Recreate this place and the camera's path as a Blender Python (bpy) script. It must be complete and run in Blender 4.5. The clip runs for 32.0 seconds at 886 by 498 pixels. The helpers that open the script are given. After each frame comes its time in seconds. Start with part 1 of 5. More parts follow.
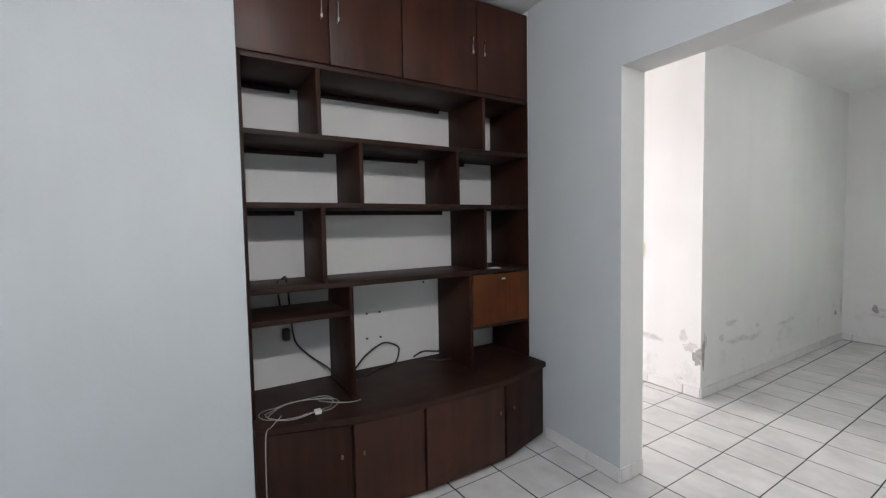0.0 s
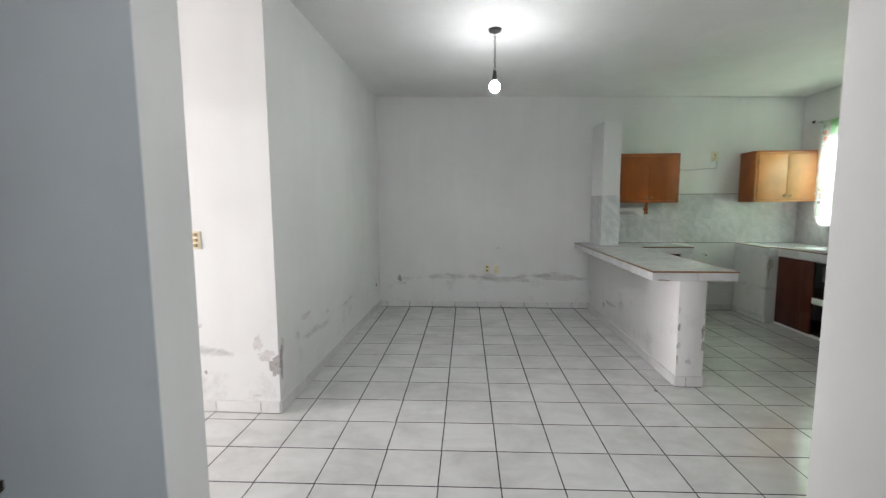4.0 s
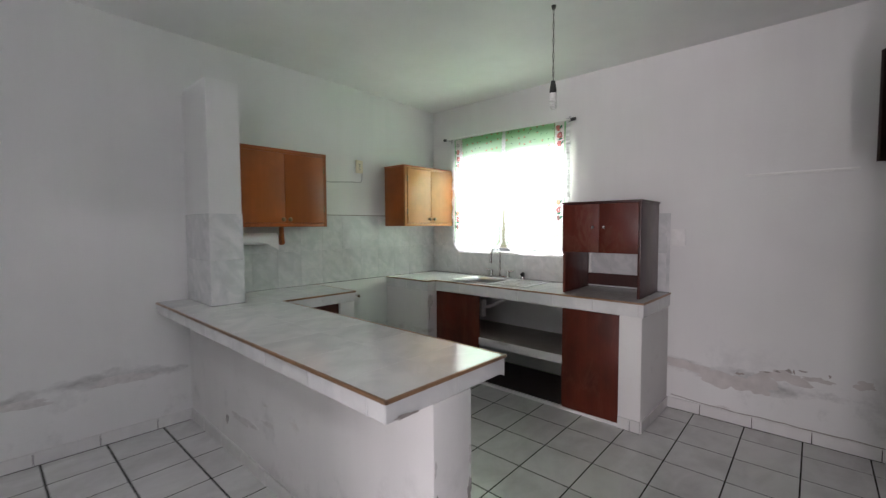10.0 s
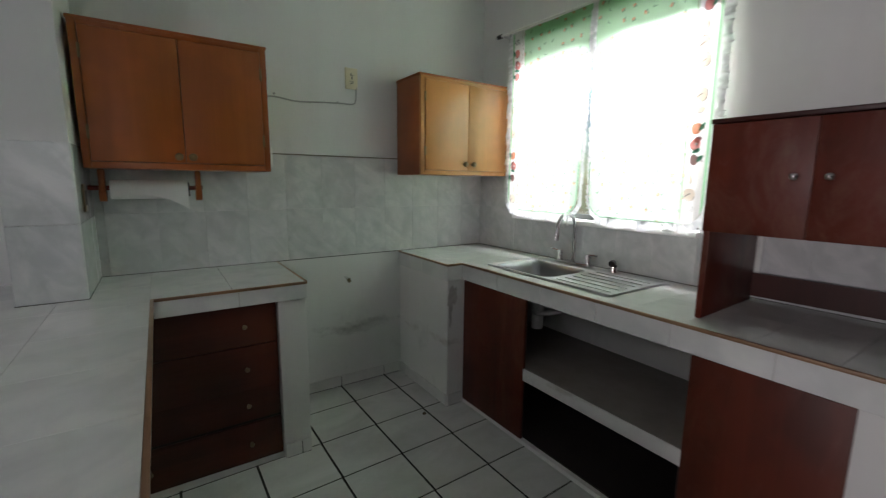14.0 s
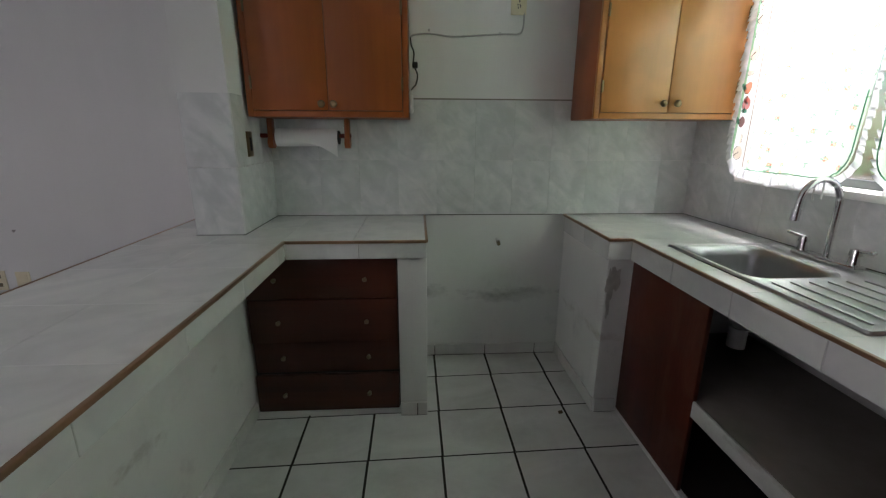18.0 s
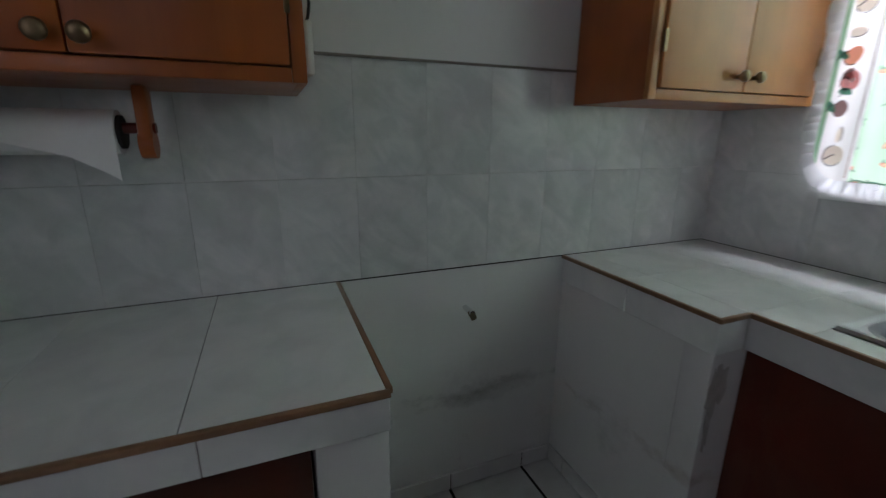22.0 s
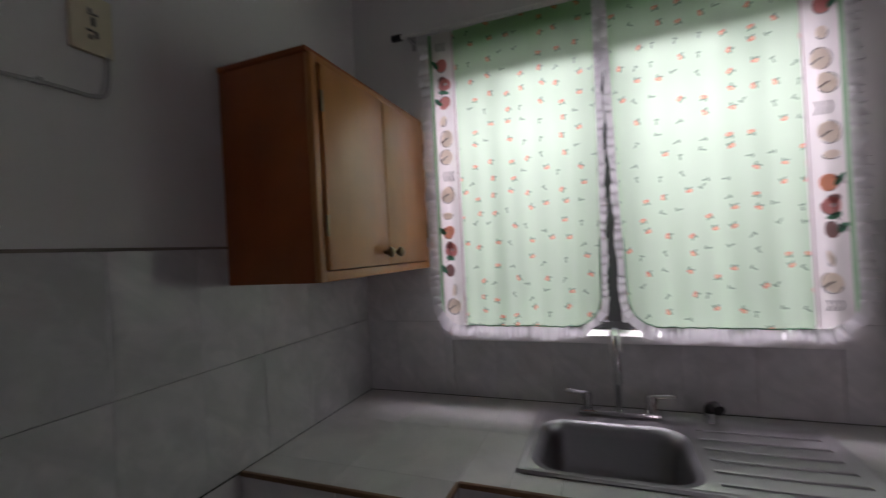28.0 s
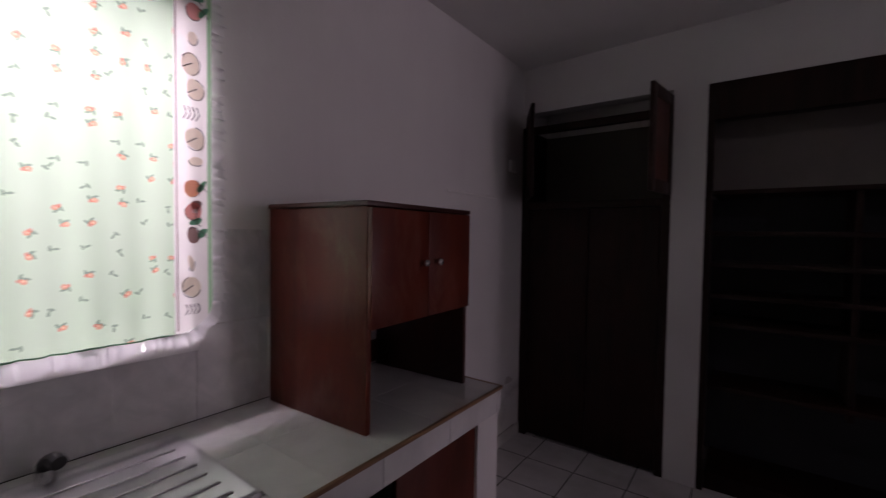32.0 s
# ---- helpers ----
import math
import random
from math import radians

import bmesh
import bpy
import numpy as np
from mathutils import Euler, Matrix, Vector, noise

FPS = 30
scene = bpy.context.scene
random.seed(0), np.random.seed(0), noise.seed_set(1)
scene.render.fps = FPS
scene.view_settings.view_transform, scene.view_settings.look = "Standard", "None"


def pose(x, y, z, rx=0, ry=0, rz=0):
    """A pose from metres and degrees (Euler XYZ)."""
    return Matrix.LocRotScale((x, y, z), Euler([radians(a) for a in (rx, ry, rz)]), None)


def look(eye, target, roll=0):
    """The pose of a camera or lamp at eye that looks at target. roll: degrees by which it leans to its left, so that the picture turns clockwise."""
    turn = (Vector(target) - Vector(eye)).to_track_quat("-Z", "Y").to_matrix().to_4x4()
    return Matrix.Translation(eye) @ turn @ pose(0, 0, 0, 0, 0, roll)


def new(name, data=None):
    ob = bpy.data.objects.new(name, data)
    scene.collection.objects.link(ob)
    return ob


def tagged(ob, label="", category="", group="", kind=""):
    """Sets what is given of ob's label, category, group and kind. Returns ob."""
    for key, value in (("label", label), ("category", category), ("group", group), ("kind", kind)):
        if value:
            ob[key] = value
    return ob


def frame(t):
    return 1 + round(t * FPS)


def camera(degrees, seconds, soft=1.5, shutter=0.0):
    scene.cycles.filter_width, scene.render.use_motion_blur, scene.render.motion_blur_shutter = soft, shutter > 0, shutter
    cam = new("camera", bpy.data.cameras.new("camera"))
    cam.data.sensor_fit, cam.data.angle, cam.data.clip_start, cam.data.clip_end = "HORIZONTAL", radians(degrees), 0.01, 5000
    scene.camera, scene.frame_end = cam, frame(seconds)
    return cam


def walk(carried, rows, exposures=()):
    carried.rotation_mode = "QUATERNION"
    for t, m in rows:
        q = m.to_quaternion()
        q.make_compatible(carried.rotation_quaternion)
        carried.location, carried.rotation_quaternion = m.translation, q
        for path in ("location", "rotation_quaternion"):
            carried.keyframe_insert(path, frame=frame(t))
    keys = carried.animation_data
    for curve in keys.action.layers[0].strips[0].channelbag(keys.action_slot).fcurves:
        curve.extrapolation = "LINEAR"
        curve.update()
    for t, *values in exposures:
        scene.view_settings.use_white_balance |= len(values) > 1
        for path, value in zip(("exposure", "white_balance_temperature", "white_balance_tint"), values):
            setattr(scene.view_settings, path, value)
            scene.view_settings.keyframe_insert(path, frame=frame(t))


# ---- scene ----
cam = camera(92.5, 32.0, soft=1.25, shutter=0.4)
PATH = [
    (0, (1.4, 1.296, 1.433), (2.439, 3.002, 1.323), -1.1),
    (0.5, (1.42, 1.407, 1.432), (2.525, 3.071, 1.321), -1.3),
    (1, (1.378, 1.511, 1.433), (2.614, 3.078, 1.306), -1.9),
    (1.5, (1.367, 1.578, 1.418), (2.778, 2.988, 1.275), -2.4),
    (2, (1.431, 1.614, 1.413), (3.02, 2.817, 1.238), -2.0),
    (2.5, (1.621, 1.635, 1.418), (3.37, 2.589, 1.245), -1.2),
    (3, (1.799, 1.644, 1.419), (3.642, 2.399, 1.239), -0.7),
    (3.5, (2.012, 1.73, 1.404), (3.964, 2.122, 1.218), 0.0),
    (5.5, (2.726, 1.827, 1.401), (4.712, 1.741, 1.181), -1.1),
    (6, (2.905, 1.87, 1.399), (4.881, 1.683, 1.157), -1.2),
    (6.5, (3.078, 1.918, 1.41), (5.022, 1.532, 1.147), -1.5),
    (7, (3.258, 1.839, 1.401), (5.139, 1.197, 1.18), -1.2),
    (7.5, (3.463, 1.707, 1.417), (5.253, 0.834, 1.241), -0.6),
    (8, (3.682, 1.618, 1.414), (5.375, 0.568, 1.238), -0.9),
    (8.5, (3.922, 1.535, 1.409), (5.531, 0.358, 1.245), -1.3),
    (9, (4.135, 1.431, 1.404), (5.709, 0.209, 1.234), -1.1),
    (9.5, (4.333, 1.31, 1.421), (5.832, -0.004, 1.265), -0.8),
    (10, (4.514, 1.22, 1.421), (5.873, -0.244, 1.314), -0.3),
    (10.5, (4.688, 1.18, 1.457), (5.957, -0.365, 1.409), -0.3),
    (11, (4.783, 1.164, 1.444), (6.01, -0.415, 1.411), -0.6),
    (11.5, (4.852, 1.048, 1.413), (5.976, -0.604, 1.318), -1.2),
    (12, (4.961, 0.788, 1.413), (6.004, -0.914, 1.289), -0.9),
    (12.5, (5.093, 0.516, 1.404), (6.122, -1.189, 1.227), -0.4),
    (13, (5.237, 0.246, 1.388), (6.286, -1.437, 1.128), -0.5),
    (13.5, (5.301, -0.027, 1.376), (6.689, -1.437, 1.084), -0.1),
    (14, (5.348, -0.246, 1.381), (6.99, -1.345, 1.068), 0.6),
    (14.5, (5.46, -0.402, 1.384), (7.231, -1.266, 1.04), 1.0),
    (15, (5.519, -0.539, 1.392), (7.398, -1.126, 1.037), 0.7),
    (15.5, (5.536, -0.633, 1.386), (7.477, -0.907, 0.99), 0.8),
    (17.5, (5.538, -0.776, 1.362), (7.468, -0.893, 0.85), 0.5),
    (18, (5.566, -0.772, 1.352), (7.492, -0.889, 0.827), 0.3),
    (18.5, (5.678, -0.739, 1.355), (7.595, -0.92, 0.815), 0.7),
    (19, (5.851, -0.654, 1.393), (7.769, -0.909, 0.886), 0.3),
    (19.5, (6.029, -0.592, 1.379), (7.932, -0.972, 0.893), -0.0),
    (20, (6.255, -0.55, 1.38), (8.133, -1.055, 0.916), -0.9),
    (20.5, (6.448, -0.515, 1.377), (8.243, -1.273, 0.926), -0.6),
    (21, (6.629, -0.494, 1.367), (8.328, -1.448, 0.916), -1.3),
    (21.5, (6.71, -0.52, 1.352), (8.385, -1.493, 0.853), -1.7),
    (22, (6.74, -0.651, 1.328), (8.53, -1.374, 0.808), 0.3),
    (22.5, (6.765, -0.802, 1.3), (8.631, -1.247, 0.735), 1.1),
    (23, (6.766, -0.848, 1.331), (8.672, -1.225, 0.854), 0.7),
    (23.5, (6.775, -0.841, 1.398), (8.727, -1.194, 1.149), 0.1),
    (24, (6.818, -0.77, 1.444), (8.77, -1.198, 1.361), -0.1),
    (24.5, (6.809, -0.785, 1.531), (8.765, -1.198, 1.589), -0.2),
    (26.5, (6.812, -0.747, 1.54), (8.67, -1.453, 1.758), -1.1),
    (27, (6.858, -0.688, 1.514), (8.496, -1.827, 1.657), -2.0),
    (27.5, (6.916, -0.723, 1.494), (8.165, -2.283, 1.569), -2.6),
    (28, (6.987, -0.723, 1.491), (7.696, -2.593, 1.499), -3.1),
    (28.5, (7.042, -0.737, 1.514), (7.238, -2.727, 1.463), -1.4),
    (29, (7.099, -0.712, 1.506), (7.043, -2.71, 1.426), -0.7),
    (29.5, (7.113, -0.693, 1.497), (6.792, -2.664, 1.386), -0.2),
    (30, (7.13, -0.695, 1.498), (6.424, -2.563, 1.386), 0.3),
    (30.5, (7.082, -0.725, 1.489), (6.029, -2.421, 1.367), 0.6),
    (31, (7.013, -0.813, 1.49), (5.756, -2.365, 1.399), 0.2),
    (31.5, (6.959, -0.879, 1.491), (5.58, -2.325, 1.396), 0.2),
    (32, (6.939, -0.932, 1.503), (5.331, -2.118, 1.435), 0.8),
]
EXPOSURES = [(0, 0.62, 6520, 15), (3, 0.72, 6510, 14), (5.5, -0.06, 6350, 12), (9, 0.22, 6400, 19), (12, 0.2, 6380, 23), (13, 0.13, 6380, 21), (14, -0.4, 6400, 19), (15, -0.55, 6450, 20), (19, -0.3, 6400, 24),
             (20, -0.6, 5950, 24), (21, -1.1, 5820, 26), (22, -1.0, 5950, 26), (23, 0.6, 5950, 28), (24.5, 0.85, 5750, 24), (26.5, -0.3, 5900, 22), (27, -1.1, 5850, 21), (27.5, -1.9, 6100, 28), (28, -2.05, 6450, 42), (30, -1.98, 6450, 44), (32, -1.76, 6600, 50)]
walk(cam, [(t, look(eye, target, roll)) for t, eye, target, roll in PATH], EXPOSURES)

# ---- world, daylight, lamps ----
world = bpy.data.worlds.new("sky")
scene.world = world
world.use_nodes = True
wn = world.node_tree.nodes
sky = wn.new("ShaderNodeTexSky")
sky.sky_type = "NISHITA"
sky.sun_disc = False
sky.sun_elevation = radians(50)
sky.sun_rotation = radians(200)
wn["Background"].inputs[1].default_value = 0.10
world.node_tree.links.new(sky.outputs[0], wn["Background"].inputs[0])


def area_lamp(name, m, sx, sy, power, color):
    data = bpy.data.lights.new(name, "AREA")
    data.shape, data.size, data.size_y, data.energy, data.color = "RECTANGLE", sx, sy, power, color
    ob = new(name, data)
    ob.matrix_world = m
    return ob


# ---- plan (metres) ----
CEIL = 2.78              # mean height; the slab falls towards the kitchen
SLOPE = 0.0238


def ceil_z(y):
    return 2.727 + SLOPE * (y + 2.355)


WIN_Y = -2.355           # kitchen window wall
LEFT_Y = 3.083            # dining room side wall
PILLAR_X = 4.882
DOOR_Y = 3.752
WALL_X0, WALL_X1 = 3.412, 3.577   # wall between living room and dining room
JAMB_X, JAMB_Y = 3.380, 2.727   # the jamb stands slightly proud of the wall's line
HEAD_Z = 2.245
CLOSET_X = 4.02
CLOSET_BACK = 3.585
CLOSET_END, END_X = 0.30, 4.088
SHELF_Y, SHELF_BACK = 3.465, 3.868
NICHE_X = 1.630
FAR_A, FAR_B = (7.983, 3.2), (7.979, -2.45)   # the far wall's line


def far_x(y):
    (ax, ay), (bx, by) = FAR_A, FAR_B
    return ax + (bx - ax) * (y - ay) / (by - ay)


FAR_TURN = math.degrees(math.atan2(FAR_A[0] - FAR_B[0], FAR_A[1] - FAR_B[1]))
G = 0.3165               # floor tile pitch


def joint(i, j):
    """A crossing of the floor joints; the rows lie slightly askew to the walls."""
    y = -1.507 + G * j
    x = 4.882 - 0.0275 * y + 0.314 * i
    return x, y + (0.0075 + 0.0048 * y) * (x - 5.3)


# window light, hall light, living room light, ceiling bulbs
area_lamp("window_daylight", look((6.93, -3.05, 2.57), (6.93, -1.8, 1.0)), 1.1, 0.55, 262, (0.97, 1.0, 0.97))
area_lamp("hall_daylight", look((2.92, 8.96, 1.30), (4.2, 1.5, 1.0)), 1.15, 2.1, 235, (1.0, 0.96, 0.94))
area_lamp("living_daylight", look((-0.95, 0.9, 1.5), (3, 1.1, 1.3)), 1.9, 1.3, 9, (0.92, 0.96, 1.0))


# ---- materials ----
def rgb(c):
    return (c[0], c[1], c[2], 1.0)


def mat_base(name, color, rough=0.5, metal=0.0, spec=0.5):
    m = bpy.data.materials.new(name)
    m.use_nodes = True
    b = m.node_tree.nodes["Principled BSDF"]
    b.inputs["Base Color"].default_value = rgb(color)
    b.inputs["Roughness"].default_value = rough
    b.inputs["Metallic"].default_value = metal
    b.inputs["Specular IOR Level"].default_value = spec
    return m, m.node_tree.nodes, m.node_tree.links, b


def noise_node(n, l, scale, detail=4.0, rough=0.55, vec=None, stretch=None):
    t = n.new("ShaderNodeTexNoise")
    t.inputs["Scale"].default_value = scale
    t.inputs["Detail"].default_value = detail
    t.inputs["Roughness"].default_value = rough
    if vec is None:
        vec = n.new("ShaderNodeNewGeometry").outputs["Position"]
    if stretch:
        mp = n.new("ShaderNodeMapping")
        mp.inputs["Scale"].default_value = stretch
        l.new(vec, mp.inputs["Vector"])
        vec = mp.outputs["Vector"]
    l.new(vec, t.inputs["Vector"])
    return t


def ramp(n, l, fac, stops):
    r = n.new("ShaderNodeValToRGB")
    while len(r.color_ramp.elements) < len(stops):
        r.color_ramp.elements.new(0.5)
    for e, (p, c) in zip(r.color_ramp.elements, stops):
        e.position, e.color = p, rgb(c)
    l.new(fac, r.inputs["Fac"])
    return r


def mix(n, l, fac, a, b, mode="MIX"):
    x = n.new("ShaderNodeMix")
    x.data_type, x.blend_type = "RGBA", mode
    for sock, v in ((x.inputs[0], fac), (x.inputs[6], a), (x.inputs[7], b)):
        if isinstance(v, (int, float)):
            sock.default_value = v
        elif isinstance(v, tuple):
            sock.default_value = rgb(v)
        else:
            l.new(v, sock)
    return x.outputs[2]


def math_node(n, l, op, a, b=0.0):
    x = n.new("ShaderNodeMath")
    x.operation = op
    for sock, v in zip(x.inputs, (a, b)):
        if isinstance(v, (int, float)):
            sock.default_value = v
        else:
            l.new(v, sock)
    return x.outputs[0]


def bump(n, l, b, height, strength, dist=0.01):
    x = n.new("ShaderNodeBump")
    x.inputs["Strength"].default_value = strength
    x.inputs["Distance"].default_value = dist
    l.new(height, x.inputs["Height"])
    l.new(x.outputs["Normal"], b.inputs["Normal"])


def paint(name, color, damp=None, tint=(1.0, 1.0, 1.0)):
    """Old white wall paint. damp: the middle height and half height of a broken band of peeling, damp patches, and how much of it there is."""
    m, n, l, b = mat_base(name, color, 0.62, 0, 0.3)
    pos = n.new("ShaderNodeNewGeometry").outputs["Position"]
    big = noise_node(n, l, 0.9, 3, vec=pos)
    fine = noise_node(n, l, 60, 3, vec=pos)
    dark = tuple(v * 0.90 for v in color)
    col = mix(n, l, ramp(n, l, big.outputs[0], [(0.35, (0, 0, 0)), (0.7, (1, 1, 1))]).outputs[0], color, dark)
    streak = noise_node(n, l, 1.0, 4, 0.6, vec=pos, stretch=(5.0, 5.0, 0.5))
    col = mix(n, l, math_node(n, l, "MULTIPLY", ramp(n, l, streak.outputs[0], [(0.45, (0, 0, 0)), (0.75, (1, 1, 1))]).outputs[0], 0.5), col, dark)
    height = math_node(n, l, "ADD", math_node(n, l, "MULTIPLY", noise_node(n, l, 7, 3, vec=pos).outputs[0], 3.0), fine.outputs[0])
    if damp:
        mid, half, much = damp
        sep = n.new("ShaderNodeSeparateXYZ")
        l.new(pos, sep.inputs[0])
        wob = noise_node(n, l, 1.1, 2, vec=pos)
        z = math_node(n, l, "ADD", sep.outputs[2], math_node(n, l, "MULTIPLY", math_node(n, l, "SUBTRACT", wob.outputs[0], 0.5), 0.22))
        band = math_node(n, l, "SUBTRACT", 1.0, math_node(n, l, "DIVIDE", math_node(n, l, "ABSOLUTE", math_node(n, l, "SUBTRACT", z, mid)), half))
        band = math_node(n, l, "MAXIMUM", band, 0.0)
        patch = noise_node(n, l, 1.7, 2, vec=pos, stretch=(1.0, 1.0, 2.0))
        blot = noise_node(n, l, 5.5, 6, 0.68, vec=pos, stretch=(1.0, 1.0, 1.7))
        both = math_node(n, l, "ADD", math_node(n, l, "MULTIPLY", patch.outputs[0], 0.55), math_node(n, l, "MULTIPLY", blot.outputs[0], 0.45))
        mask = math_node(n, l, "MULTIPLY", math_node(n, l, "POWER", band, 0.5), both)
        t0 = 0.60 - 0.18 * much
        r = ramp(n, l, mask, [(t0, (0, 0, 0)), (t0 + 0.05, (0.45, 0.45, 0.45)), (t0 + 0.14, (1, 1, 1))])
        grain = noise_node(n, l, 11, 6, 0.7, vec=pos, stretch=(1.0, 1.0, 1.8))
        dirt = mix(n, l, ramp(n, l, grain.outputs[0], [(0.30, (0, 0, 0)), (0.60, (1, 1, 1))]).outputs[0], tuple(v * 0.32 * k for v, k in zip(color, tint)), tuple(v * 0.64 * k for v, k in zip(color, tint)))
        col = mix(n, l, math_node(n, l, "MULTIPLY", r.outputs[0], 0.85), col, dirt)
        grime = noise_node(n, l, 3.5, 6, 0.72, vec=pos)
        gm = math_node(n, l, "MULTIPLY", ramp(n, l, grime.outputs[0], [(0.55, (0, 0, 0)), (0.72, (1, 1, 1))]).outputs[0],
                       ramp(n, l, sep.outputs[2], [(0.30, (1, 1, 1)), (0.70, (0, 0, 0))]).outputs[0])
        col = mix(n, l, math_node(n, l, "MULTIPLY", gm, 0.45), col, tuple(v * 0.5 for v in color))
        height = math_node(n, l, "SUBTRACT", height, math_node(n, l, "MULTIPLY", r.outputs[0], 2.5))
    l.new(col, b.inputs["Base Color"])
    bump(n, l, b, height, 0.16, 0.004)
    return m


def tile_mat(name, color, vein, rough=0.15, scale=5.0, spec=0.5, slant=0.0, grime=0.0):
    """Glazed ceramic with soft marble clouds; each piece takes its own part of the cloud."""
    m, n, l, b = mat_base(name, color, rough, 0, spec)
    tc = n.new("ShaderNodeTexCoord").outputs["Object"]
    info = n.new("ShaderNodeObjectInfo")
    off = n.new("ShaderNodeVectorMath")
    off.operation = "MULTIPLY_ADD"
    off.inputs[1].default_value = (1, 1, 1)
    l.new(tc, off.inputs[0])
    shift = n.new("ShaderNodeVectorMath")
    shift.operation = "SCALE"
    shift.inputs["Scale"].default_value = 37.0
    cmb = n.new("ShaderNodeCombineXYZ")
    for k in range(3):
        l.new(info.outputs["Random"], cmb.inputs[k])
    l.new(cmb.outputs[0], shift.inputs[0])
    l.new(shift.outputs[0], off.inputs[2])
    a = noise_node(n, l, scale, 5, 0.6, vec=off.outputs[0], stretch=(1.0, 0.5, 1.0))
    if slant:
        turn = a.inputs["Vector"].links[0].from_node
        turn.vector_type = "TEXTURE"
        turn.inputs["Rotation"].default_value = (0, 0, slant)
        turn.inputs["Scale"].default_value = (1.0, 2.2, 1.0)
    a.inputs["Distortion"].default_value = 1.2
    col = mix(n, l, ramp(n, l, a.outputs[0], [(0.38, (0, 0, 0)), (0.66, (1, 1, 1))]).outputs[0], color, vein)
    if slant:
        fine = noise_node(n, l, scale * 1.4, 3, 0.5, vec=off.outputs[0])
        fine.inputs["Distortion"].default_value = 0.6
        col = mix(n, l, math_node(n, l, "MULTIPLY", ramp(n, l, fine.outputs[0], [(0.46, (0, 0, 0)), (0.64, (1, 1, 1))]).outputs[0], 0.4), col, tuple(v * 0.86 for v in min(color, vein)))
    v2 = n.new("ShaderNodeHueSaturation")
    l.new(col, v2.inputs["Color"])
    l.new(math_node(n, l, "ADD", math_node(n, l, "MULTIPLY", info.outputs["Random"], 0.05), 0.965), v2.inputs["Value"])
    l.new(v2.outputs[0], b.inputs["Base Color"])
    if grime:
        soil = noise_node(n, l, 2.2, 7, 0.68)
        spots = ramp(n, l, soil.outputs[0], [(0.47, (0, 0, 0)), (0.75, (1, 1, 1))])
        l.new(mix(n, l, math_node(n, l, "MULTIPLY", spots.outputs[0], grime), v2.outputs[0], tuple(v * 0.45 for v in color)), b.inputs["Base Color"])
    sm = noise_node(n, l, 2.5, 5, 0.7)
    l.new(math_node(n, l, "ADD", math_node(n, l, "MULTIPLY", sm.outputs[0], 0.16), rough - 0.07), b.inputs["Roughness"])
    bump(n, l, b, sm.outputs[0], 0.03, 0.01)
    return m


def wood(name, dark, light, rough=0.35, axis=2, scale=1.0, coat=0.0, spec=0.5, worn=0.0):
    """Varnished board with the grain along one axis; worn: rubbed, dusty patches in the varnish."""
    m, n, l, b = mat_base(name, light, rough, 0, spec)
    pos = n.new("ShaderNodeNewGeometry").outputs["Position"]
    s = [14.0 * scale] * 3
    s[axis] = 0.9 * scale
    g = noise_node(n, l, 1.0, 6, 0.6, vec=pos, stretch=tuple(s))
    g.inputs["Distortion"].default_value = 0.8
    s2 = [90.0 * scale] * 3
    s2[axis] = 3.0 * scale
    f = noise_node(n, l, 1.0, 3, 0.6, vec=pos, stretch=tuple(s2))
    c = mix(n, l, ramp(n, l, g.outputs[0], [(0.3, (0, 0, 0)), (0.72, (1, 1, 1))]).outputs[0], dark, light)
    c = mix(n, l, math_node(n, l, "MULTIPLY", f.outputs[0], 0.35), c, tuple(v * 0.6 for v in dark))
    blot = noise_node(n, l, 2.6, 3, 0.6, vec=pos)
    c = mix(n, l, math_node(n, l, "MULTIPLY", ramp(n, l, blot.outputs[0], [(0.45, (0, 0, 0)), (0.72, (1, 1, 1))]).outputs[0], 0.55), c, (light[0] * 1.35, light[1] * 1.2, light[2] * 1.1))
    if worn:
        rub = noise_node(n, l, 6.0, 6, 0.72, vec=pos, stretch=(1.0, 1.0, 0.45))
        rub.inputs["Distortion"].default_value = 1.0
        c = mix(n, l, math_node(n, l, "MULTIPLY", ramp(n, l, rub.outputs[0], [(0.50, (0, 0, 0)), (0.68, (1, 1, 1))]).outputs[0], worn), c, (0.17, 0.075, 0.05))
    l.new(c, b.inputs["Base Color"])
    wear = noise_node(n, l, 3.0, 4, 0.7, vec=pos)
    l.new(math_node(n, l, "ADD", math_node(n, l, "MULTIPLY", wear.outputs[0], 0.3), rough - 0.12), b.inputs["Roughness"])
    b.inputs["Coat Weight"].default_value = coat
    b.inputs["Coat Roughness"].default_value = 0.2
    bump(n, l, b, f.outputs[0], 0.08, 0.002)
    return m


def plain(name, color, rough=0.5, metal=0.0, vary=0.15, scale=20.0):
    m, n, l, b = mat_base(name, color, rough, metal)
    a = noise_node(n, l, scale, 4, 0.6)
    l.new(mix(n, l, a.outputs[0], tuple(v * (1 - vary) for v in color), tuple(min(1, v * (1 + vary)) for v in color)), b.inputs["Base Color"])
    l.new(math_node(n, l, "ADD", math_node(n, l, "MULTIPLY", a.outputs[0], 0.16), rough - 0.08), b.inputs["Roughness"])
    return m


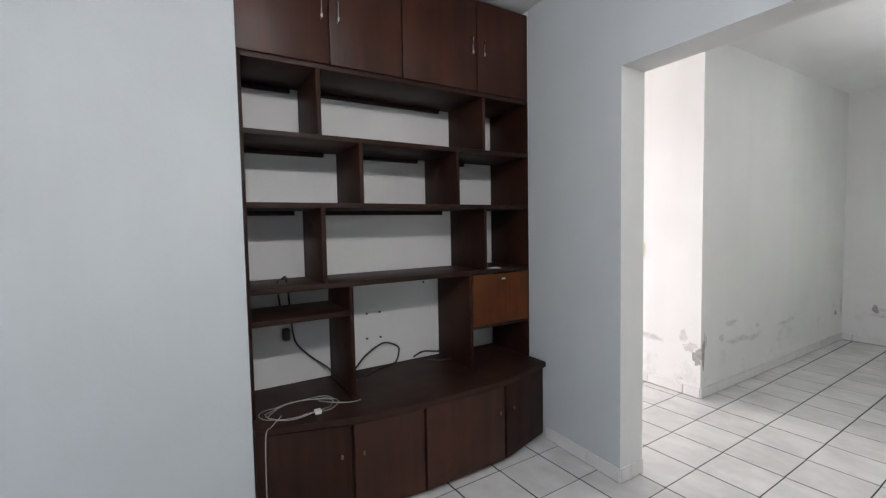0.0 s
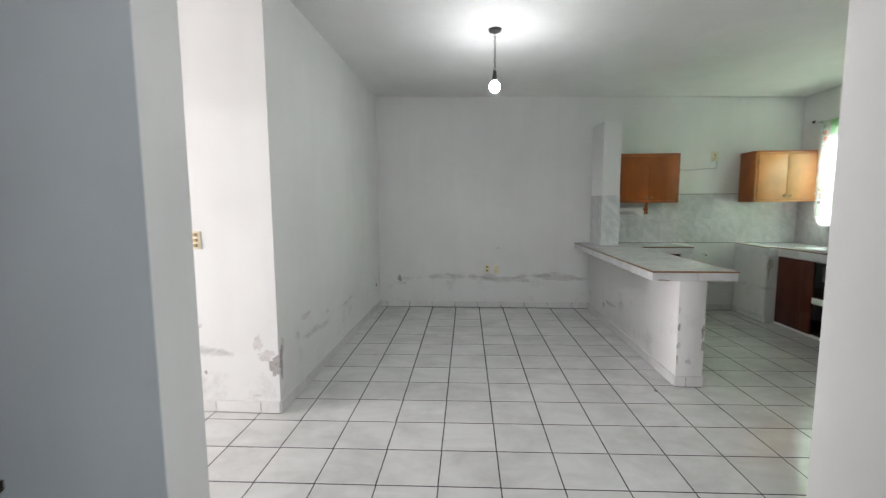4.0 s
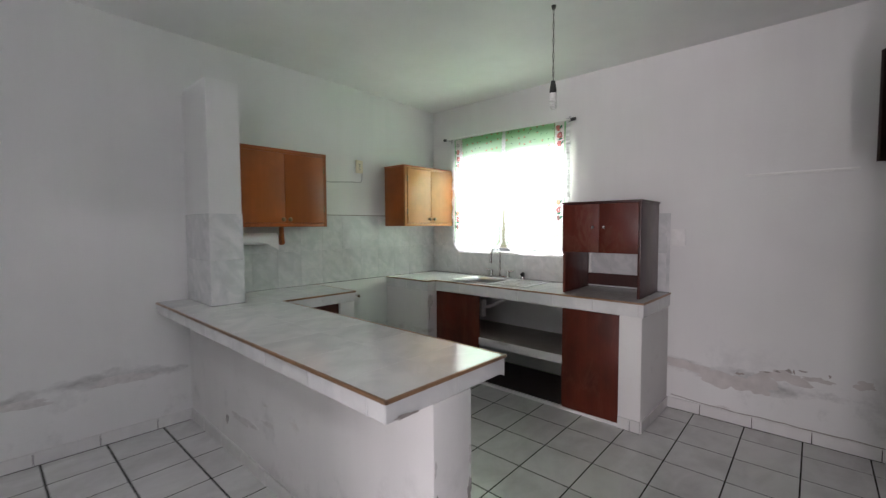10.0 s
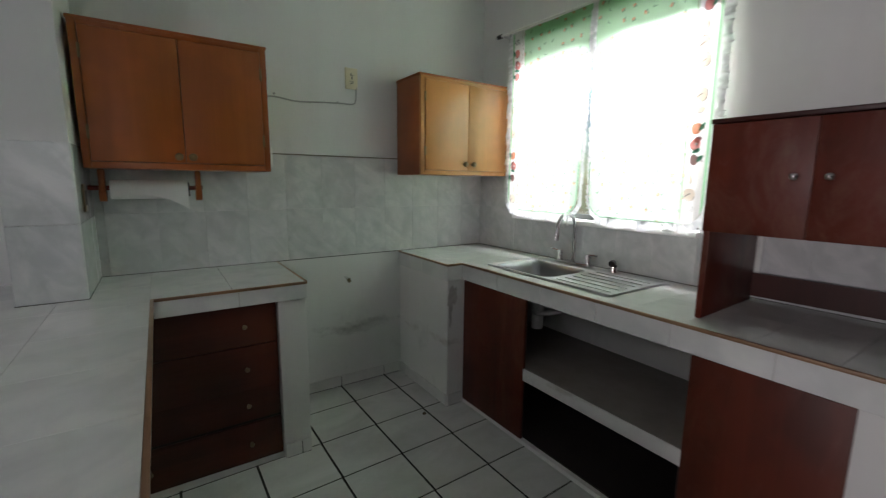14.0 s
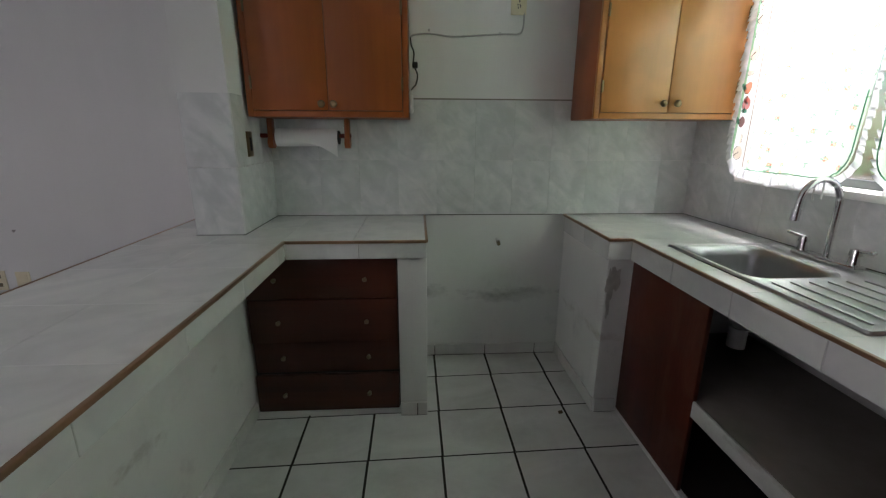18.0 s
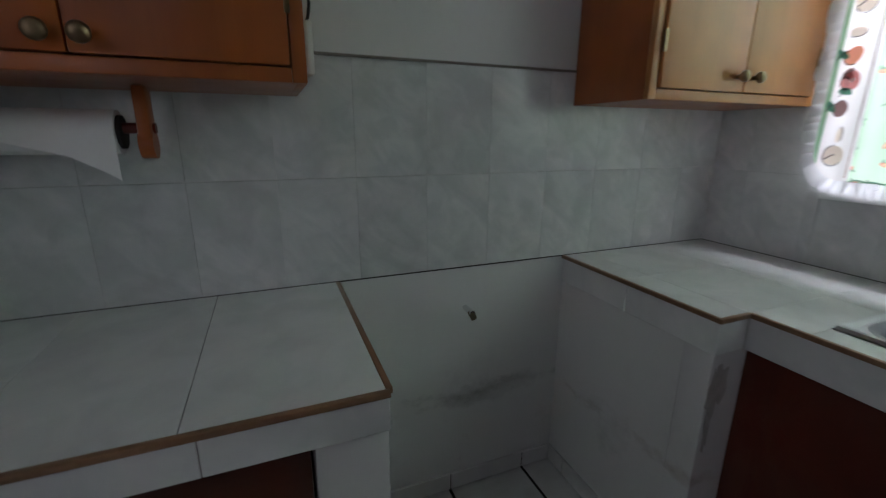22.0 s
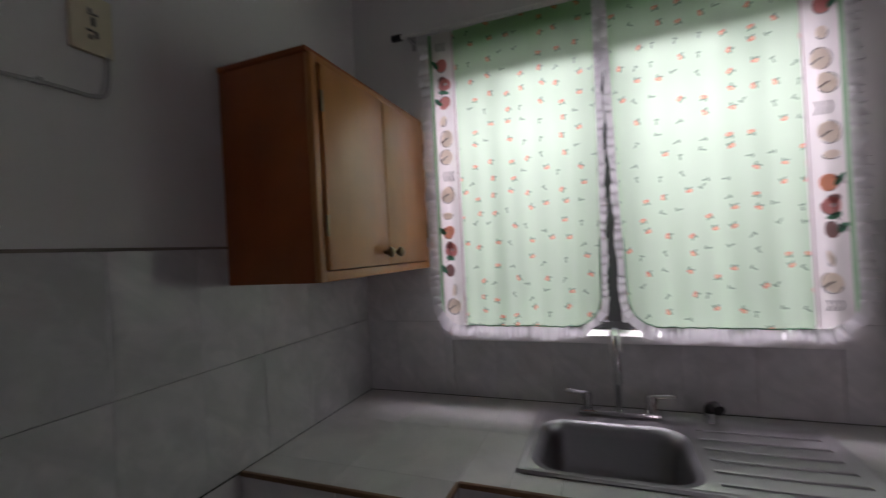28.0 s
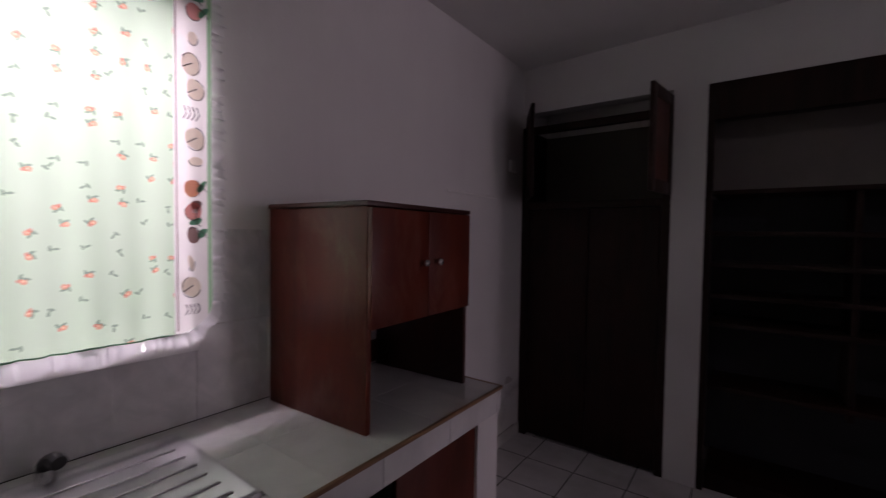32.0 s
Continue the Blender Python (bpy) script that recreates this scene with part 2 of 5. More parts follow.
WHITE = (0.76, 0.76, 0.75)
M_WALL = paint("white_wall_paint", WHITE)
M_DAMP = paint("stained_wall_paint", WHITE, (0.44, 0.16, 0.80))
M_DAMP2 = paint("stained_kitchen_wall_paint", WHITE, (0.345, 0.14, 1.2))
M_SCUFF = paint("scuffed_wall_paint", WHITE, (0.40, 0.20, 0.45))
# closet and niche backs: the recesses' shade is put into these three colours
M_OLIVE = plain("shaded_olive_board", (0.085, 0.075, 0.060), 0.7, 0, 0.2, 8)
M_BACK = plain("shaded_blue_black_board", (0.028, 0.029, 0.034), 0.7, 0, 0.2, 8)
M_GREYB = plain("shaded_back_wall", (0.24, 0.215, 0.20), 0.8, 0, 0.2, 6)
M_LIVING = paint("pale_blue_grey_wall_paint", (0.52, 0.56, 0.58))
M_CEIL = paint("ceiling_paint", (0.80, 0.80, 0.79))
M_FLOOR = tile_mat("floor_tile", (0.72, 0.72, 0.71), (0.62, 0.62, 0.61), 0.13, 4.0, 0.5, 0.0, 0.4)
M_SKIRT = tile_mat("skirting_tile", (0.74, 0.73, 0.72), (0.68, 0.67, 0.66), 0.22, 6.0)
M_GROUT = plain("dark_grout", (0.020, 0.018, 0.017), 0.9, 0, 0.3)
M_MARBLE = tile_mat("marbled_wall_tile", (0.61, 0.63, 0.63), (0.75, 0.75, 0.75), 0.08, 9.0, 0.5, 0.75)
M_TOP = tile_mat("counter_tile", (0.76, 0.76, 0.75), (0.68, 0.69, 0.69), 0.075, 5.0, 0.5, 0.6, 0.07)
M_JOINT = plain("white_joint", (0.55, 0.55, 0.53), 0.9)
M_STRIP = wood("brown_edging", (0.16, 0.085, 0.045), (0.30, 0.17, 0.09), 0.4, 0)
M_PLASTER = paint("rough_white_plaster", (0.78, 0.77, 0.76), (0.42, 0.22, 0.34), (1.0, 0.90, 0.82))
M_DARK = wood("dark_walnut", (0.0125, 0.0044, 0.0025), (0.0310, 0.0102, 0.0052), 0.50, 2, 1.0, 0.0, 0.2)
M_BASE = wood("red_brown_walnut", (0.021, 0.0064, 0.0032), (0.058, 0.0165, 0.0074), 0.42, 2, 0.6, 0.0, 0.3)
M_DARKH = wood("dark_walnut_shelf", (0.013, 0.0056, 0.0035), (0.031, 0.0126, 0.0074), 0.46, 0, 1.0, 0.0, 0.2)
M_CLOSET = wood("blackened_wood", (0.012, 0.005, 0.0035), (0.030, 0.011, 0.007), 0.50, 2, 1.0, 0.0, 0.25)
M_FLAP = wood("amber_walnut", (0.060, 0.0155, 0.0034), (0.115, 0.033, 0.0068), 0.42, 2, 1.0, 0.0, 0.2)
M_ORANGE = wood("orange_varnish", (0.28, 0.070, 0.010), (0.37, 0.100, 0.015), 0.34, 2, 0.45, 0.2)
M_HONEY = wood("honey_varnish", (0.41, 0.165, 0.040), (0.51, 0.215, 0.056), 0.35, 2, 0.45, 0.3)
M_RED = wood("red_mahogany", (0.100, 0.012, 0.004), (0.180, 0.024, 0.009), 0.34, 2, 0.7, 0.15, 0.35)
# darker copy of the hutch's mahogany, with shade put into the colour
M_REDSHADE = wood("shaded_mahogany", (0.030, 0.006, 0.004), (0.062, 0.012, 0.007), 0.35, 2, 0.7)
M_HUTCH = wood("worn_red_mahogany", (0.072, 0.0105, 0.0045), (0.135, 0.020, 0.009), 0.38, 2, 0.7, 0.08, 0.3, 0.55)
M_DRAWER = wood("drawer_mahogany", (0.040, 0.009, 0.004), (0.082, 0.019, 0.008), 0.36, 1, 0.7, 0.1, 0.35)
M_REDOLD = wood("dirty_mahogany", (0.050, 0.009, 0.004), (0.110, 0.019, 0.008), 0.42, 2, 0.7, 0.0, 0.3, 0.3)
# near-black for all insides: the shade in there is put into the colour
M_INSHADE = plain("inside_shade", (0.03, 0.022, 0.02), 0.8)
M_STEEL = plain("stainless_steel", (0.54, 0.54, 0.55), 0.36, 1.0, 0.04, 160)
# the deck's steel again, darker: the bowl's shade is in the colour
M_BOWL = plain("shaded_steel_bowl", (0.31, 0.315, 0.325), 0.38, 1.0, 0.06, 120)
M_CHROME = plain("chrome", (0.75, 0.75, 0.76), 0.12, 1.0, 0.04)
M_BRASS = plain("aged_brass", (0.24, 0.175, 0.10), 0.34, 1.0, 0.3)
M_OLD = plain("tarnished_metal", (0.22, 0.18, 0.12), 0.35, 1.0, 0.25)
M_CREAM = plain("cream_plastic", (0.72, 0.66, 0.48), 0.4)
M_WPLAST = plain("white_plastic", (0.78, 0.78, 0.76), 0.4)
M_BLACK = plain("black_plastic", (0.02, 0.02, 0.02), 0.45)
M_GREYC = plain("grey_cable", (0.42, 0.42, 0.42), 0.55)
M_WIRE = plain("dark_grey_wire", (0.12, 0.12, 0.12), 0.6)
M_COIL = plain("yellowed_cable", (0.38, 0.37, 0.33), 0.5)
M_PAPER = plain("white_paper", (0.82, 0.82, 0.81), 0.9, 0, 0.04)
M_CONC = plain("grey_concrete", (0.25, 0.225, 0.20), 0.85, 0, 0.35, 6)
M_ALU = plain("dark_aluminium", (0.06, 0.06, 0.065), 0.4, 0.6)
M_CHIP = plain("bare_grey_plaster", (0.36, 0.34, 0.33), 0.95, 0, 0.6, 35)
M_CHIPL = plain("flaked_pale_plaster", (0.61, 0.59, 0.58), 0.95, 0, 0.3, 30)
M_SMEAR = plain("damp_grey_plaster", (0.57, 0.54, 0.525), 0.95, 0, 0.28, 12)
M_SMUDGE = plain("smudged_plaster", (0.50, 0.48, 0.46), 0.95, 0, 0.45, 18)
M_SOOT = plain("dark_soot", (0.34, 0.31, 0.29), 0.9, 0, 0.5, 40)
M_SILL = plain("white_sill", (0.80, 0.80, 0.79), 0.4, 0, 0.05)


def glow(name, color, strength):
    m = bpy.data.materials.new(name)
    m.use_nodes = True
    n = m.node_tree.nodes
    b = n["Principled BSDF"]
    b.inputs["Base Color"].default_value = rgb(color)
    b.inputs["Emission Color"].default_value = rgb(color)
    b.inputs["Emission Strength"].default_value = strength
    return m


M_BULB = glow("lit_bulb", (0.96, 0.99, 1.0), 185.0)
M_BULB2 = glow("lit_living_bulb", (0.98, 0.98, 0.97), 850.0)
m_glass, _n, _l, _b = mat_base("clear_glass", (1, 1, 1), 0.03)
_b.inputs["Transmission Weight"].default_value = 1.0
M_GLASS = m_glass


def curtain_mat(name, base, thin=0.42, pale=0.5, sprigs=0.0):
    """Thin cotton that lets some light through; sprigs: cells a metre of a print of small red flowers with green leaves."""
    m, n, l, b = mat_base(name, base, 0.9, 0, 0.1)
    tc = n.new("ShaderNodeTexCoord").outputs["Object"]
    sep = n.new("ShaderNodeSeparateXYZ")
    l.new(tc, sep.inputs[0])
    cmb = n.new("ShaderNodeCombineXYZ")
    l.new(sep.outputs[0], cmb.inputs[0])
    l.new(sep.outputs[2], cmb.inputs[1])
    weave = noise_node(n, l, 9, 3, vec=cmb.outputs[0])
    c = mix(n, l, weave.outputs[0], tuple(v * 0.92 for v in base), base)
    bare = pale
    if sprigs:
        v = n.new("ShaderNodeTexVoronoi")
        v.voronoi_dimensions = "2D"
        v.inputs["Scale"].default_value = sprigs
        v.inputs["Randomness"].default_value = 0.62
        l.new(cmb.outputs[0], v.inputs["Vector"])
        local = n.new("ShaderNodeVectorMath")
        local.operation = "SUBTRACT"
        l.new(cmb.outputs[0], local.inputs[0])
        l.new(v.outputs["Position"], local.inputs[1])
        sc = n.new("ShaderNodeSeparateColor")
        l.new(v.outputs["Color"], sc.inputs[0])
        spin = n.new("ShaderNodeVectorRotate")
        spin.rotation_type = "Z_AXIS"
        l.new(local.outputs[0], spin.inputs["Vector"])
        l.new(math_node(n, l, "MULTIPLY", sc.outputs[1], 4.2), spin.inputs["Angle"])
        wob = noise_node(n, l, 160, 2, vec=cmb.outputs[0])
        rag = math_node(n, l, "MULTIPLY", math_node(n, l, "SUBTRACT", wob.outputs[0], 0.5), 0.006)
        flower = math_node(n, l, "LESS_THAN", sc.outputs[0], 0.55)
        for ox, oy, sx, sy, r, tone, only in ((0.006, -0.004, 1.0, 2.4, 0.0075, (0.07, 0.18, 0.09), False), (-0.005, -0.006, 2.2, 1.0, 0.0075, (0.07, 0.18, 0.09), False),
                                               (0.003, 0.004, 1.0, 1.0, 0.0066, (0.66, 0.15, 0.06), True), (-0.005, 0.003, 1.0, 1.2, 0.0056, (0.62, 0.10, 0.05), True), (0.001, 0.003, 1.0, 1.0, 0.0028, (0.80, 0.62, 0.36), True)):
            q = n.new("ShaderNodeVectorMath")
            q.operation = "MULTIPLY_ADD"
            q.inputs[1].default_value = (sx, sy, 0.0)
            q.inputs[2].default_value = (-ox * sx, -oy * sy, 0.0)
            l.new(spin.outputs[0], q.inputs[0])
            d = n.new("ShaderNodeVectorMath")
            d.operation = "LENGTH"
            l.new(q.outputs[0], d.inputs[0])
            hit = math_node(n, l, "LESS_THAN", math_node(n, l, "ADD", d.outputs["Value"], rag), r)
            if only:
                hit = math_node(n, l, "MULTIPLY", hit, flower)
            c = mix(n, l, math_node(n, l, "MULTIPLY", hit, 0.75), c, tone)
            bare = math_node(n, l, "MULTIPLY", bare, math_node(n, l, "SUBTRACT", 1.0, math_node(n, l, "MULTIPLY", hit, 0.55)))
    l.new(c, b.inputs["Base Color"])
    tr = n.new("ShaderNodeBsdfTranslucent")
    l.new(mix(n, l, bare, c, (0.80, 0.83, 0.85)), tr.inputs["Color"])
    ms = n.new("ShaderNodeMixShader")
    ms.inputs[0].default_value = thin
    l.new(b.outputs[0], ms.inputs[1])
    onward = n.new("ShaderNodeBsdfRefraction")
    onward.inputs["IOR"].default_value = 1.04
    onward.inputs["Roughness"].default_value = 0.85
    l.new(mix(n, l, bare, c, (0.80, 0.83, 0.85)), onward.inputs["Color"])
    both = n.new("ShaderNodeMixShader")
    both.inputs[0].default_value = 0.19
    l.new(tr.outputs[0], both.inputs[1])
    l.new(onward.outputs[0], both.inputs[2])
    l.new(both.outputs[0], ms.inputs[2])
    l.new(ms.outputs[0], n["Material Output"].inputs["Surface"])
    return m


M_CURTAIN = curtain_mat("green_print_cotton", (0.27, 0.57, 0.24), 0.46, 0.48, 15.5)
M_STRIPE = curtain_mat("green_edge_cotton", (0.26, 0.55, 0.28), 0.25, 0.3)
M_FRUIT = curtain_mat("fruit_border_cotton", (0.80, 0.77, 0.73), 0.40, 0.35)
M_INKS = [curtain_mat("red_print", (0.64, 0.11, 0.07), 0.62, 0.32), curtain_mat("orange_print", (0.80, 0.24, 0.08), 0.6, 0.22), curtain_mat("tan_print", (0.80, 0.64, 0.46), 0.70, 0.40),
          curtain_mat("green_print", (0.05, 0.26, 0.14), 0.45, 0.12), curtain_mat("dark_print", (0.07, 0.06, 0.06), 0.35, 0.1), curtain_mat("brown_print", (0.26, 0.10, 0.08), 0.5, 0.2)]
M_RUFFLE = curtain_mat("white_ruffle_cotton", (0.80, 0.80, 0.80), 0.28, 0.5)
M_HEM = curtain_mat("green_hem", (0.10, 0.36, 0.18), 0.5, 0.2)


# ---- builders ----
def box(bm, x0, y0, z0, x1, y1, z1, bev=0.0, m=None):
    r = bmesh.ops.create_cube(bm, size=1.0)
    vs = r["verts"]
    t = Matrix.Translation(((x0 + x1) / 2, (y0 + y1) / 2, (z0 + z1) / 2)) @ Matrix.Diagonal((abs(x1 - x0), abs(y1 - y0), abs(z1 - z0), 1))
    bmesh.ops.transform(bm, matrix=(m @ t) if m else t, verts=vs)
    if bev > 0:
        es = list({e for v in vs for e in v.link_edges})
        bmesh.ops.bevel(bm, geom=es, offset=bev, segments=2, affect="EDGES", profile=0.5)
    return bm


def cyl(bm, p0, p1, r0, r1=None, seg=20):
    p0, p1 = Vector(p0), Vector(p1)
    d = p1 - p0
    m = Matrix.Translation((p0 + p1) / 2) @ d.to_track_quat("Z", "Y").to_matrix().to_4x4()
    bmesh.ops.create_cone(bm, cap_ends=True, segments=seg, radius1=r0, radius2=r0 if r1 is None else r1, depth=d.length, matrix=m)
    return bm


def ball(bm, c, r, sx=1, sy=1, sz=1, seg=18):
    bmesh.ops.create_uvsphere(bm, u_segments=seg, v_segments=max(8, seg // 2), radius=r, matrix=Matrix.Translation(c) @ Matrix.Diagonal((sx, sy, sz, 1)))
    return bm


def prism(bm, pts, z0, z1):
    """A solid between two heights over a plan outline, counter-clockwise."""
    lo = [bm.verts.new((x, y, z0)) for x, y in pts]
    hi = [bm.verts.new((x, y, z1)) for x, y in pts]
    bm.faces.new(lo[::-1])
    bm.faces.new(hi)
    k = len(pts)
    for i in range(k):
        bm.faces.new((lo[i], lo[(i + 1) % k], hi[(i + 1) % k], hi[i]))
    return bm


def tube(bm, pts, r, seg=8):
    """A round tube along points."""
    pts = [Vector(p) for p in pts]
    rings = []
    for i, p in enumerate(pts):
        d = (pts[min(i + 1, len(pts) - 1)] - pts[max(i - 1, 0)]).normalized()
        q = d.to_track_quat("Z", "Y")
        rings.append([bm.verts.new(p + q @ Vector((r * math.cos(a), r * math.sin(a), 0))) for a in [2 * math.pi * k / seg for k in range(seg)]])
    for a, b in zip(rings, rings[1:]):
        for k in range(seg):
            bm.faces.new((a[k], a[(k + 1) % seg], b[(k + 1) % seg], b[k]))
    bm.faces.new(rings[0][::-1])
    bm.faces.new(rings[-1])
    return bm


def smooth_path(pts, steps=6):
    """A Catmull-Rom line through points."""
    pts = [Vector(p) for p in pts]
    out = []
    for i in range(len(pts) - 1):
        p0, p1, p2, p3 = pts[max(i - 1, 0)], pts[i], pts[i + 1], pts[min(i + 2, len(pts) - 1)]
        for k in range(steps):
            t = k / steps
            out.append(0.5 * ((2 * p1) + (p2 - p0) * t + (2 * p0 - 5 * p1 + 4 * p2 - p3) * t * t + (3 * p1 - p0 - 3 * p2 + p3) * t ** 3))
    return out + [pts[-1]]


def finish(name, bm, material, smooth=None):
    bmesh.ops.recalc_face_normals(bm, faces=bm.faces)
    me = bpy.data.meshes.new(name)
    bm.to_mesh(me)
    bm.free()
    me.materials.append(material)
    if smooth:
        me.polygons.foreach_set("use_smooth", [True] * len(me.polygons))
        me.set_sharp_from_angle(angle=radians(smooth))
    return me


def part(name, bm, material, parent=None, label="", smooth=35):
    ob = new(name, finish(name, bm, material, smooth))
    if parent is not None:
        ob.parent = parent
    if label:
        ob["label"] = label
    return ob


def thing(name, label, category, at=(0, 0, 0), turn=0.0, group=""):
    ob = new(name)
    ob.matrix_world = pose(*at, 0, 0, turn)
    ob.empty_display_size = 0.1
    return tagged(ob, label, category, group)


def setting(name, bm, material, label, category, smooth=None):
    ob = new(name, finish(name, bm, material, smooth))
    return tagged(ob, label, category, kind="structure")


def nb():
    return bmesh.new()


# ---- structure ----
b = nb()
box(b, -1.3, -2.9, -0.12, 8.6, 9.3, -0.0009)
floor = setting("floor", b, M_GROUT, "floor of pale glazed tiles with dark joints", "floor")

b = nb()
box(b, WALL_X0 + 0.05, -2.9, 0, 8.6, 9.3, 0.12)
for v in b.verts:
    v.co.z += ceil_z(v.co.y)
setting("ceiling", b, M_CEIL, "white painted ceiling over dining room and kitchen", "ceiling")
b = nb()
box(b, -1.3, -1.4, 2.845, WALL_X0 + 0.05, 9.3, 2.96)
ceiling_living = setting("ceiling_living", b, M_CEIL, "white painted ceiling of the living room", "ceiling")

b = nb()
prism(b, [(far_x(-2.7), -2.7), (8.5, -2.7), (8.5, 3.4), (far_x(3.4), 3.4)], -0.05, CEIL + 0.14)
wall_east = setting("wall_east", b, M_DAMP, "white painted wall with damp stains low down", "wall")

WX0, WX1, WZ0, WZ1 = 6.332, 7.574, 1.155, 2.25
b = nb()
box(b, 3.3, WIN_Y - 0.2, -0.05, WX0, WIN_Y, CEIL + 0.14)
box(b, WX1, WIN_Y - 0.2, -0.05, 8.2, WIN_Y, CEIL + 0.14)
box(b, WX0, WIN_Y - 0.2, -0.05, WX1, WIN_Y, WZ0)
box(b, WX0, WIN_Y - 0.2, WZ1, WX1, WIN_Y, CEIL + 0.14)
wall_south = setting("wall_south", b, M_DAMP2, "white painted kitchen wall with a window opening and damp stains", "wall")

b = nb()
box(b, PILLAR_X, LEFT_Y, -0.05, 8.2, LEFT_Y + 0.15, CEIL + 0.14)
wall_north = setting("wall_north", b, M_SCUFF, "pale painted side wall with scuffs near the floor", "wall")
b = nb()
box(b, PILLAR_X, LEFT_Y + 0.15, -0.05, PILLAR_X + 0.15, DOOR_Y, CEIL + 0.14)
box(b, PILLAR_X, DOOR_Y, 2.05, PILLAR_X + 0.15, DOOR_Y + 0.9, CEIL + 0.14)
box(b, PILLAR_X, DOOR_Y + 0.9, -0.05, PILLAR_X + 0.15, 9.1, CEIL + 0.14)
wall_hall = setting("wall_hall", b, M_SCUFF, "white wall end with a chipped, damp corner", "wall")

b = nb()
prism(b, [(JAMB_X, JAMB_Y), (WALL_X1, JAMB_Y), (WALL_X1, 4.02), (WALL_X0, 4.02), (WALL_X0, SHELF_Y)], -0.05, CEIL + 0.18)
box(b, JAMB_X, CLOSET_END, HEAD_Z, WALL_X1, JAMB_Y, CEIL + 0.18)
box(b, JAMB_X, -2.7, -0.05, WALL_X1, CLOSET_END, CEIL + 0.18)
wall_middle = setting("wall_middle", b, M_WALL, "white wall with a wide doorless opening", "wall")

for y0, y1, xa, z0 in ((JAMB_Y, 3.46, WALL_X0, 0.0), (CLOSET_END, JAMB_Y, JAMB_X, HEAD_Z), (-1.25, CLOSET_END, JAMB_X, 0.0)):
    part("paint_coat", prism(nb(), [(JAMB_X - 0.003, y0), (JAMB_X, y0), (xa, y1), (xa - 0.003, y1)], z0, 2.845), M_LIVING, wall_middle, "pale blue-grey painted face")

b = nb()
box(b, -1.3, SHELF_BACK, -0.05, WALL_X0, SHELF_BACK + 0.15, 2.96)
setting("wall_living_north", b, M_WALL, "white wall behind the bookcase", "wall")
b = nb()
box(b, -1.3, 3.40, -0.05, NICHE_X, SHELF_BACK, CEIL + 0.18)
setting("wall_living_side", b, M_LIVING, "pale blue-grey wall beside the bookcase niche", "wall")
b = nb()
for y0, y1, z0, z1 in ((-1.4, -0.1, 0, 3), (1.9, 3.5, 0, 3), (-0.1, 1.9, 0, 0.85), (-0.1, 1.9, 2.15, 3)):
    box(b, -1.3, y0, z0 - 0.05, -1.1, y1, z1)
box(b, -1.3, -1.4, -0.05, WALL_X0, -1.25, 3.0)
setting("wall_living_west", b, M_LIVING, "pale blue-grey living room walls with a window opening", "wall")
b = nb()
box(b, 3.52, 9.0, -0.05, PILLAR_X + 0.15, 9.15, CEIL + 0.30)
box(b, 1.9, 9.0, -0.05, 2.32, 9.15, CEIL + 0.30)
box(b, 2.32, 9.0, 2.38, 3.52, 9.15, CEIL + 0.30)
box(b, 1.75, 4.018, -0.05, 1.9, 9.15, CEIL + 0.30)
wall_hall_end = setting("wall_hall_end", b, M_WALL, "white entrance hall walls with an open doorway to daylight", "wall")
b = nb()
box(b, 8.2, 3.29, -0.05, 8.35, 6.9, CEIL + 0.14)
box(b, PILLAR_X + 0.15, 6.0, -0.05, 8.2, 6.15, CEIL + 0.14)
wall_bedroom = setting("wall_bedroom", b, M_WALL, "white walls of the room behind the door", "wall")

# closet block
wall_closet = setting("wall_closet_end", box(nb(), WALL_X1, CLOSET_END - 0.12, -0.05, END_X, CLOSET_END, CEIL + 0.14), M_WALL, "white end wall of the built-in closets", "wall")
setting("closet_pier", box(nb(), CLOSET_X - 0.12, -1.36, -0.05, CLOSET_X, -1.18, 2.40), M_WALL, "white plastered pier between the closets", "pier")
setting("closet_beam", box(nb(), CLOSET_X - 0.12, WIN_Y, 2.40, CLOSET_X, CLOSET_END - 0.12, CEIL + 0.14), M_WALL, "white wall band above the closets", "beam")
setting("closet_partition", box(nb(), WALL_X1, -1.33, -0.05, CLOSET_X - 0.12, -1.21, CEIL + 0.14), M_WALL, "white partition between the closets", "wall")

# ---- hall door ----
b = nb()
box(b, PILLAR_X - 0.012, DOOR_Y, 0, PILLAR_X + 0.16, DOOR_Y + 0.05, 2.10, 0.004)
box(b, PILLAR_X - 0.012, DOOR_Y + 0.85, 0, PILLAR_X + 0.16, DOOR_Y + 0.90, 2.10, 0.004)
box(b, PILLAR_X - 0.012, DOOR_Y + 0.05, 2.05, PILLAR_X + 0.16, DOOR_Y + 0.85, 2.10, 0.004)
door_1 = setting("door_1", b, M_RED, "dark red wooden door frame with the door ajar", "door", 30)
leaf = part("door_leaf", box(nb(), -0.02, -0.79, 0.01, 0.02, 0, 2.045, 0.003), M_RED, door_1, "red-brown wooden door leaf, half open")
leaf.matrix_local = pose(PILLAR_X + 0.11, DOOR_Y + 0.845, 0, 0, 0, 38)
b = nb()
cyl(b, (-0.07, -0.73, 1.0), (0.07, -0.73, 1.0), 0.012)
ball(b, (-0.08, -0.73, 1.0), 0.028)
ball(b, (0.08, -0.73, 1.0), 0.028)
knob = part("door_knob", b, M_BRASS, leaf, "round brass knob")

# ---- kitchen masonry: bar, counters, column ----
TOP = 0.90


